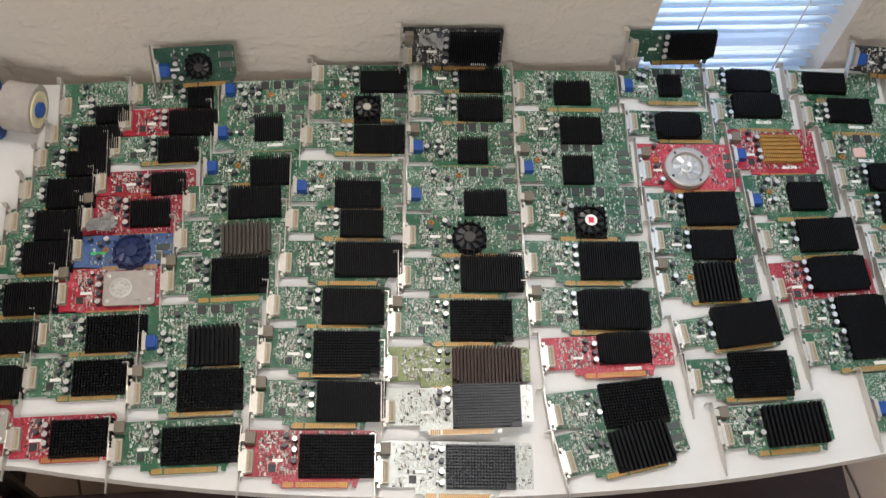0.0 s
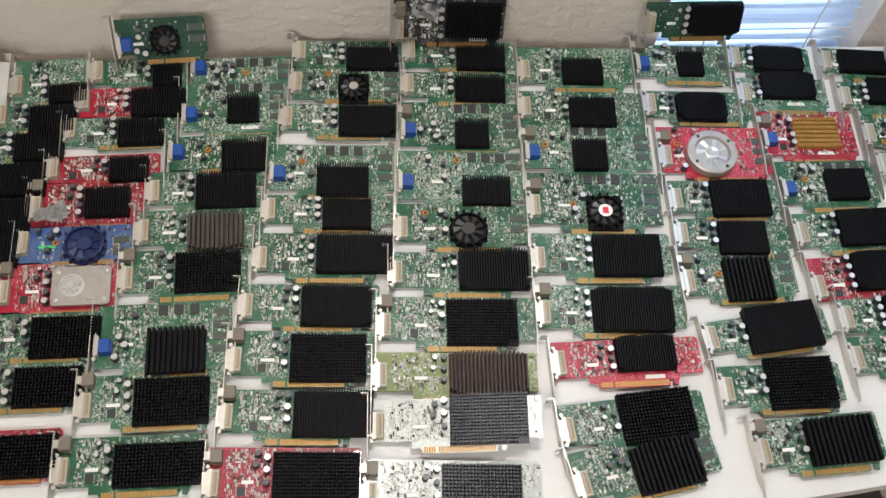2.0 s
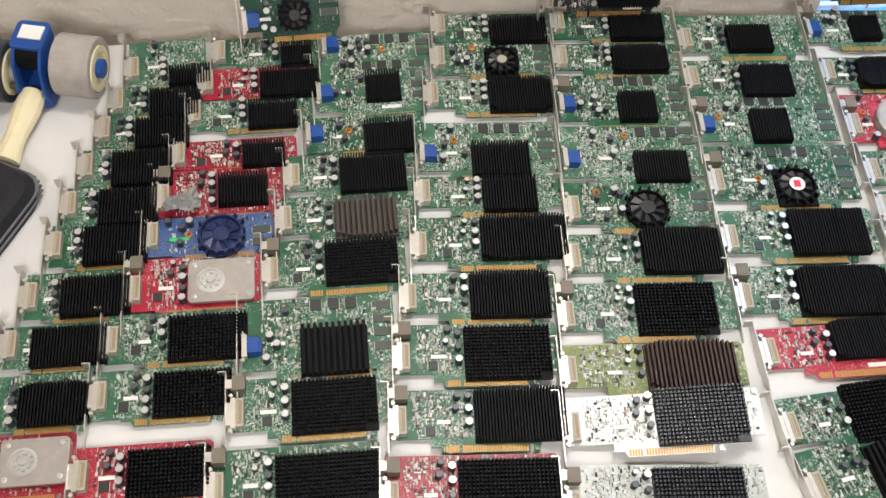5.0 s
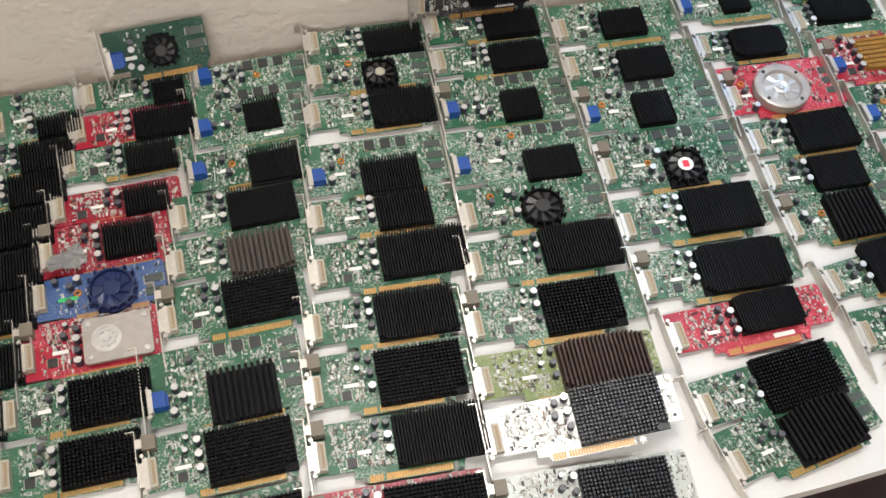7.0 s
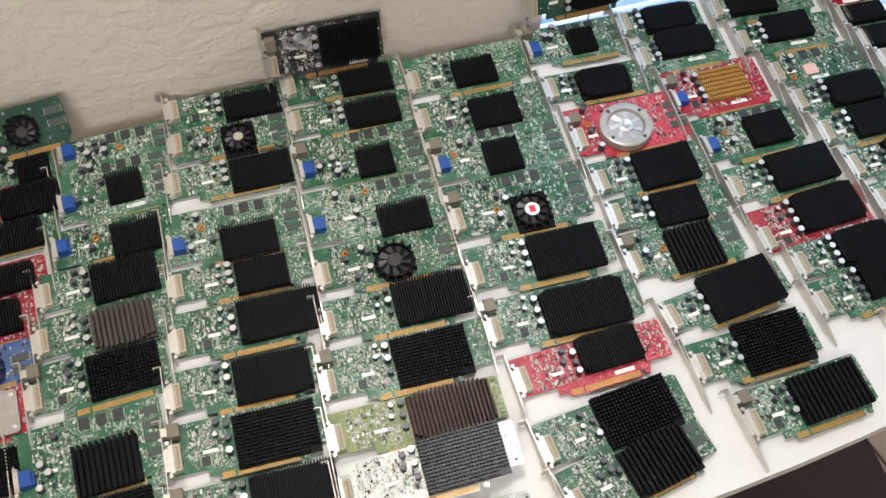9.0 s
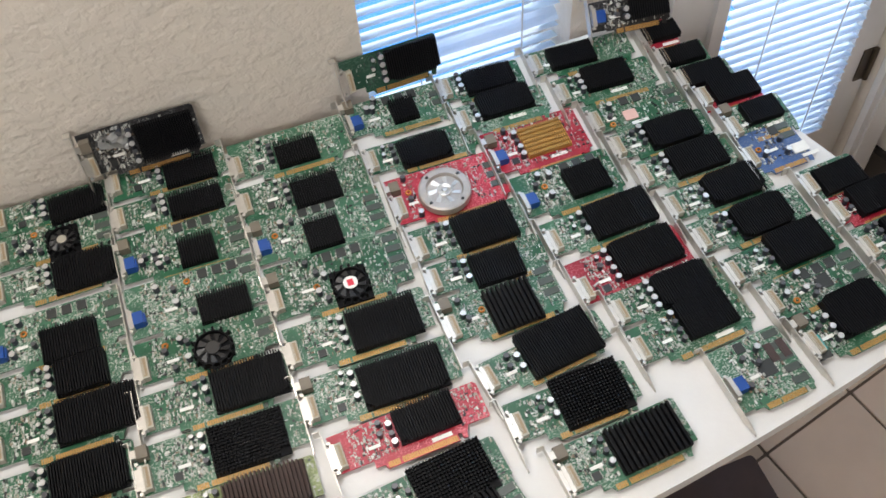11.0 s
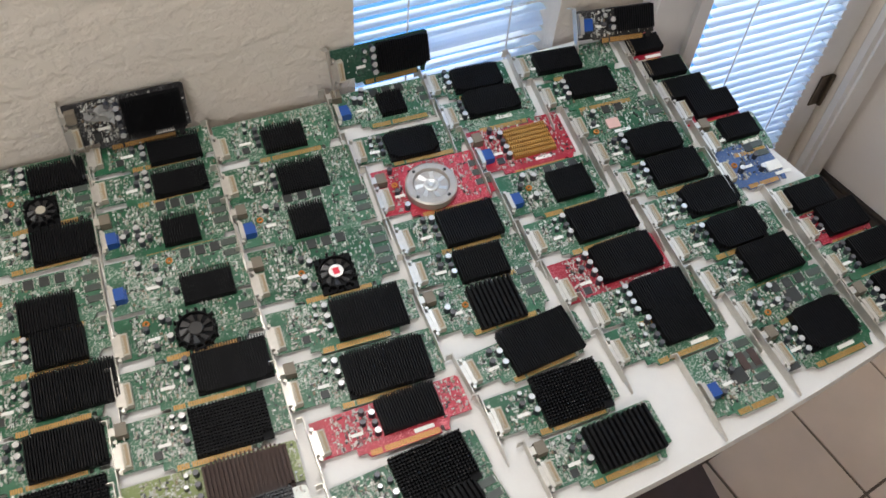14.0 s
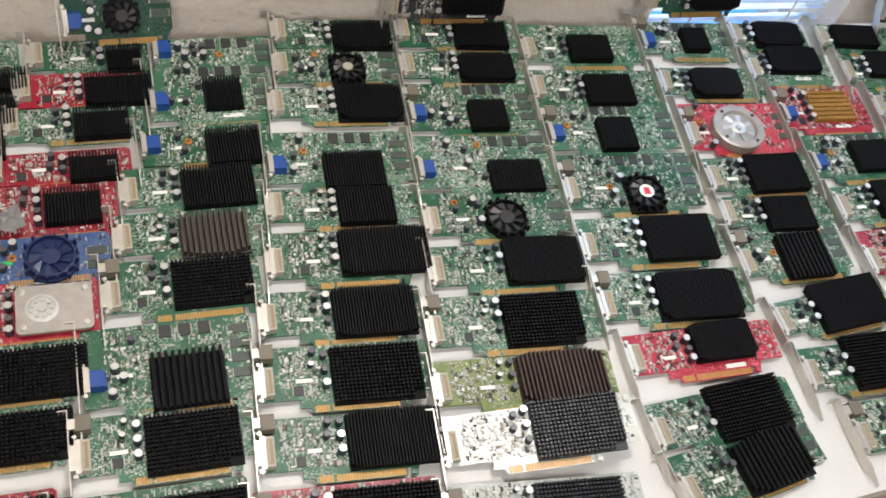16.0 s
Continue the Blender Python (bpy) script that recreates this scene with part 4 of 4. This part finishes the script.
OLD_BOARD = bpy.data.objects[[o.name for o in scene.objects if o.name.startswith("graphics_card")][-1]]
ob_w = 0.148
for k in (0.40, 0.50):
    bm = bmesh.new()
    put_box(bm, ob_w * k, ob_w * k + 0.009, 0.036, 0.058, 0.0016, 0.0034)
    part("memory_chip", bm, BROWNCHIP, OLD_BOARD, "brown memory chip")
bm = bmesh.new()
put_box(bm, 0.104, 0.120, 0.016, 0.050, 0.0016, 0.0040)
part("module", bm, CHIP, OLD_BOARD, "black memory module")
bm = bmesh.new()
put_box(bm, 0.106, 0.119, 0.024, 0.044, 0.0041, 0.0044)
part("sticker", bm, TEAL, OLD_BOARD, "teal and white printed sticker")


# ---- cards leaning against the wall ----
def leaning_card(x, y, w, h, sink, tone, cooler, plug, layout, lean, yaw, label):
    return card(x, y, yaw, w, h, sink, tone, cooler, plug, layout, CARD_Z + 0.016, lean, label)


leaning_card(-0.432, 0.868, 0.108, 0.051, (0.058, 0.024, 0.034, 0.034), "deep", "fan_black", "vga", "memory", 56, 3, "green graphics card with a small fan leaning on the wall")
leaning_card(-0.092, 0.893, 0.140, 0.064, (0.100, 0.034, 0.070, 0.050), "black", "fins", "dvi", "power", 72, -2, "black graphics card with black heatsink leaning on the wall")
leaning_card(0.232, 0.894, 0.128, 0.048, (0.092, 0.026, 0.068, 0.042), "deep", "fins", "dvi", "power", 66, 0, "green graphics card with black heatsink leaning by the window")
leaning_card(0.561, 0.869, 0.106, 0.038, (0.078, 0.022, 0.052, 0.030), "black", "fins", "vga", "power", 50, -8, "dark graphics card with black heatsink leaning on the wall")


def scrap(x, y, z, size, yaw, tilt, label):
    """A crumpled grey scrap of paper."""
    rnd = random.Random(int(x * 1000))
    bm = bmesh.new()
    n = 6
    top = [[bm.verts.new((size * (i / n - 0.5), size * 0.7 * (j / n - 0.5) * (0.6 + 0.4 * i / n), rnd.uniform(0, 0.006) + 0.004 * math.sin(i * 1.3 + j))) for j in range(n + 1)] for i in range(n + 1)]
    for i in range(n):
        for j in range(n):
            bm.faces.new((top[i][j], top[i + 1][j], top[i + 1][j + 1], top[i][j + 1]))
    bmesh.ops.solidify(bm, geom=bm.faces[:], thickness=0.0006)
    ob = new("paper_scrap", mesh_of("paper_scrap", bm, GREYBIT))
    ob.matrix_basis = pose(x, y, z, tilt, 0, yaw)
    return tagged(ob, label, "paper scrap")


scrap(-0.052, 0.902, CARD_Z + 0.062, 0.034, -12, 62, "crumpled grey paper scrap stuck on the leaning card")
scrap(-0.494, 0.652, CARD_Z + 0.012, 0.036, 15, 0, "crumpled grey paper scrap lying between two cards")


# ---- packing things at the end of the table ----
def lathe_x(bm, profile, n, x0, cy, cz):
    """A lathe about an axis along x: profile is (radius, offset in x)."""
    rings = [[bm.verts.new((x0 + dx, cy + a, cz + b)) for a, b in ring_points(r, n)] for r, dx in profile]
    for k in range(len(rings) - 1):
        for i in range(n):
            bm.faces.new((rings[k][i], rings[k][(i + 1) % n], rings[k + 1][(i + 1) % n], rings[k + 1][i]))
    bm.faces.new(list(reversed(rings[0])))
    bm.faces.new(rings[-1])


def handle_bar(bm, a, b, w0, w1, n=7):
    """A rounded grip from a to b with a swelling in the middle."""
    a, b = Vector(a), Vector(b)
    d = (b - a).normalized()
    side = d.cross(Vector((0, 0, 1))).normalized()
    up = side.cross(d)
    rings = []
    for k in range(n + 1):
        u = k / n
        w = (w0 * (1 - u) + w1 * u) * (1 + 0.16 * math.sin(u * math.pi * 2.2))
        p = a.lerp(b, u)
        rings.append([bm.verts.new(p + side * w * math.cos(q) + up * w * 0.8 * math.sin(q)) for q in (2 * math.pi * i / 12 for i in range(12))])
    for k in range(n):
        for i in range(12):
            bm.faces.new((rings[k][i], rings[k][(i + 1) % 12], rings[k + 1][(i + 1) % 12], rings[k + 1][i]))
    bm.faces.new(list(reversed(rings[0])))
    bm.faces.new(rings[-1])


def tape_gun(x, y, yaw, frame_mat, roll_mat, hub_mat, grip, label):
    g = base("tape_dispenser", pose(x, y, TABLE_Z, 0, 0, yaw), label, "tape dispenser")
    bm = bmesh.new()
    lathe_x(bm, [(0.0325, -0.018), (0.0335, -0.017), (0.0335, 0.023), (0.0325, 0.024), (0.026, 0.024), (0.024, 0.022)], 40, 0.010, 0.020, 0.0375)
    part("tape_roll", bm, roll_mat, g, "roll of packing tape")
    bm = bmesh.new()
    lathe_x(bm, [(0.025, 0.022), (0.025, 0.0255), (0.019, 0.0258), (0.017, 0.0235)], 30, 0.010, 0.020, 0.0375)
    part("core", bm, HANDLE, g, "cream cardboard core")
    bm = bmesh.new()
    lathe_x(bm, [(0.0105, 0.0232), (0.0105, 0.029), (0.008, 0.0305)], 16, 0.010, 0.020, 0.0375)
    part("hub", bm, hub_mat, g)
    for sx in (-0.044, -0.016):
        bm = bmesh.new()
        pts = [(-0.014, 0.006), (0.012, 0.004), (0.030, 0.030), (0.036, 0.056), (0.026, 0.074), (0.004, 0.078), (-0.012, 0.060), (-0.020, 0.030)]
        a = [bm.verts.new((sx, p, q)) for p, q in pts]
        b = [bm.verts.new((sx + 0.003, p, q)) for p, q in pts]
        bm.faces.new(a)
        bm.faces.new(list(reversed(b)))
        for i in range(len(pts)):
            bm.faces.new((a[i], b[i], b[(i + 1) % len(pts)], a[(i + 1) % len(pts)]))
        part("side_frame", bm, frame_mat, g)
    bm = bmesh.new()
    lathe_x(bm, [(0.017, -0.0125), (0.018, -0.011), (0.018, 0.011), (0.017, 0.0125)], 24, -0.0285, 0.012, 0.060)
    part("roller", bm, BLACK, g, "black rubber roller")
    bm = bmesh.new()
    put_prism(bm, rounded(-0.0475, -0.0125, 0.002, 0.040, 0.006, 3), 0.0625, 0.0780)
    part("head", bm, frame_mat, g, "moulded dispenser head")
    bm = bmesh.new()
    put_prism(bm, rounded(-0.0475, -0.0125, -0.018, 0.030, 0.006, 3), 0.006, 0.022)
    part("foot", bm, frame_mat, g, "moulded foot of the dispenser")
    bm = bmesh.new()
    put_box(bm, -0.0405, -0.0165, 0.014, 0.032, 0.0785, 0.0805)
    part("guard", bm, LABEL, g, "white metal guard strip")
    bm = bmesh.new()
    handle_bar(bm, (-0.030, -0.012, 0.024), (-0.036, -0.098, 0.014), 0.0125, 0.0145)
    part("handle", bm, grip, g, "moulded pistol grip")
    return g


tape_gun(-0.622, 0.806, -12, VGABLUE, TAPE, VGABLUE, HANDLE, "blue tape dispenser with cream grip and clear tape")
tape_gun(-0.712, 0.805, -10, STEEL, CAPBODY, STEEL, PLATE, "grey metal tape dispenser with a beige grip")


def pouch():
    p = base("zip_pouch", pose(-0.706, 0.640, TABLE_Z, 0, 0, 62), "black nylon zip pouch with grey piping", "pouch")
    bm = bmesh.new()
    rings = []
    for z, k in ((0.0, 0.93), (0.010, 1.0), (0.022, 1.0), (0.032, 0.90), (0.036, 0.70)):
        rings.append([bm.verts.new((a * k, b * k, z)) for a, b in rounded(-0.075, 0.075, -0.045, 0.045, 0.026, 6)])
    n = len(rings[0])
    for k in range(len(rings) - 1):
        for i in range(n):
            bm.faces.new((rings[k][i], rings[k][(i + 1) % n], rings[k + 1][(i + 1) % n], rings[k + 1][i]))
    bm.faces.new(list(reversed(rings[0])))
    bm.faces.new(rings[-1])
    part("body", bm, BLACKCLOTH, p)
    bm = bmesh.new()
    for z, k in ((0.012, 1.012), (0.021, 1.012)):
        loop = [(a * k, b * k) for a, b in rounded(-0.075, 0.075, -0.045, 0.045, 0.026, 6)]
        for i, (a, b) in enumerate(loop):
            c, d = loop[(i + 1) % len(loop)]
            put_box(bm, min(a, c) - 0.0008, max(a, c) + 0.0008, min(b, d) - 0.0008, max(b, d) + 0.0008, z - 0.0012, z + 0.0012)
    part("piping", bm, GREYCLOTH, p, "grey piping round the pouch")


pouch()
bm = bmesh.new()
put_prism(bm, rounded(-0.03, 0.03, -0.022, 0.022, 0.003, 2), 0, 0.022)
carton = new("small_carton", mesh_of("small_carton", bm, ORANGE))
carton.matrix_basis = pose(-0.765, 0.785, TABLE_Z, 0, 0, 20)
tagged(carton, "small orange cardboard box on the table", "box")


def chest():
    """A low dark chest with an overhanging lid, standing under the table."""
    x0, x1, y0, y1, top = -1.15, 0.662, 0.10, 0.432, 0.238
    c = base("storage_chest", pose(0, 0, 0), "low dark brown wooden chest standing under the table", "chest")
    bm = bmesh.new()
    put_prism(bm, rounded(x0 + 0.012, x1 - 0.012, y0 + 0.012, y1 - 0.012, 0.004, 2), 0.0005, top - 0.0185)
    part("body", bm, CHEST, c)
    bm = bmesh.new()
    put_prism(bm, rounded(x0, x1, y0, y1, 0.008, 3), top - 0.018, top)
    edges = [q for q in bm.edges if all(v.co.z > top - 0.001 for v in q.verts)]
    bmesh.ops.bevel(bm, geom=edges, offset=0.003, segments=2, affect="EDGES")
    part("lid", bm, CHEST, c)


chest()

# ---- floor tiles ----
def build_tiles():
    s, g = 0.205, 0.0055
    bm = bmesh.new()
    h = s / 2 - g / 2
    put_prism(bm, rounded(-h, h, -h, h, 0.003, 2), -0.008, 0)
    me = mesh_of("tile", bm, TILE)
    a = radians(12.5)
    cx, cy = 0.977 + s / 2 * (math.cos(a) + math.sin(a)), 0.530 + s / 2 * (math.sin(a) - math.cos(a))
    for i in range(-22, 14):
        for j in range(-24, 10):
            px, py = cx + s * (i * math.cos(a) - j * math.sin(a)), cy + s * (i * math.sin(a) + j * math.cos(a))
            if X0 - 0.1 < px < X1 + 0.1 + SLANT * (WALL_Y - py) and Y0 - 0.1 < py < WALL_Y + 0.12:
                linked("tile", me, FLOOR, pose(px, py, 0, 0, 0, 12.5 + random.uniform(-0.15, 0.15)))


build_tiles()
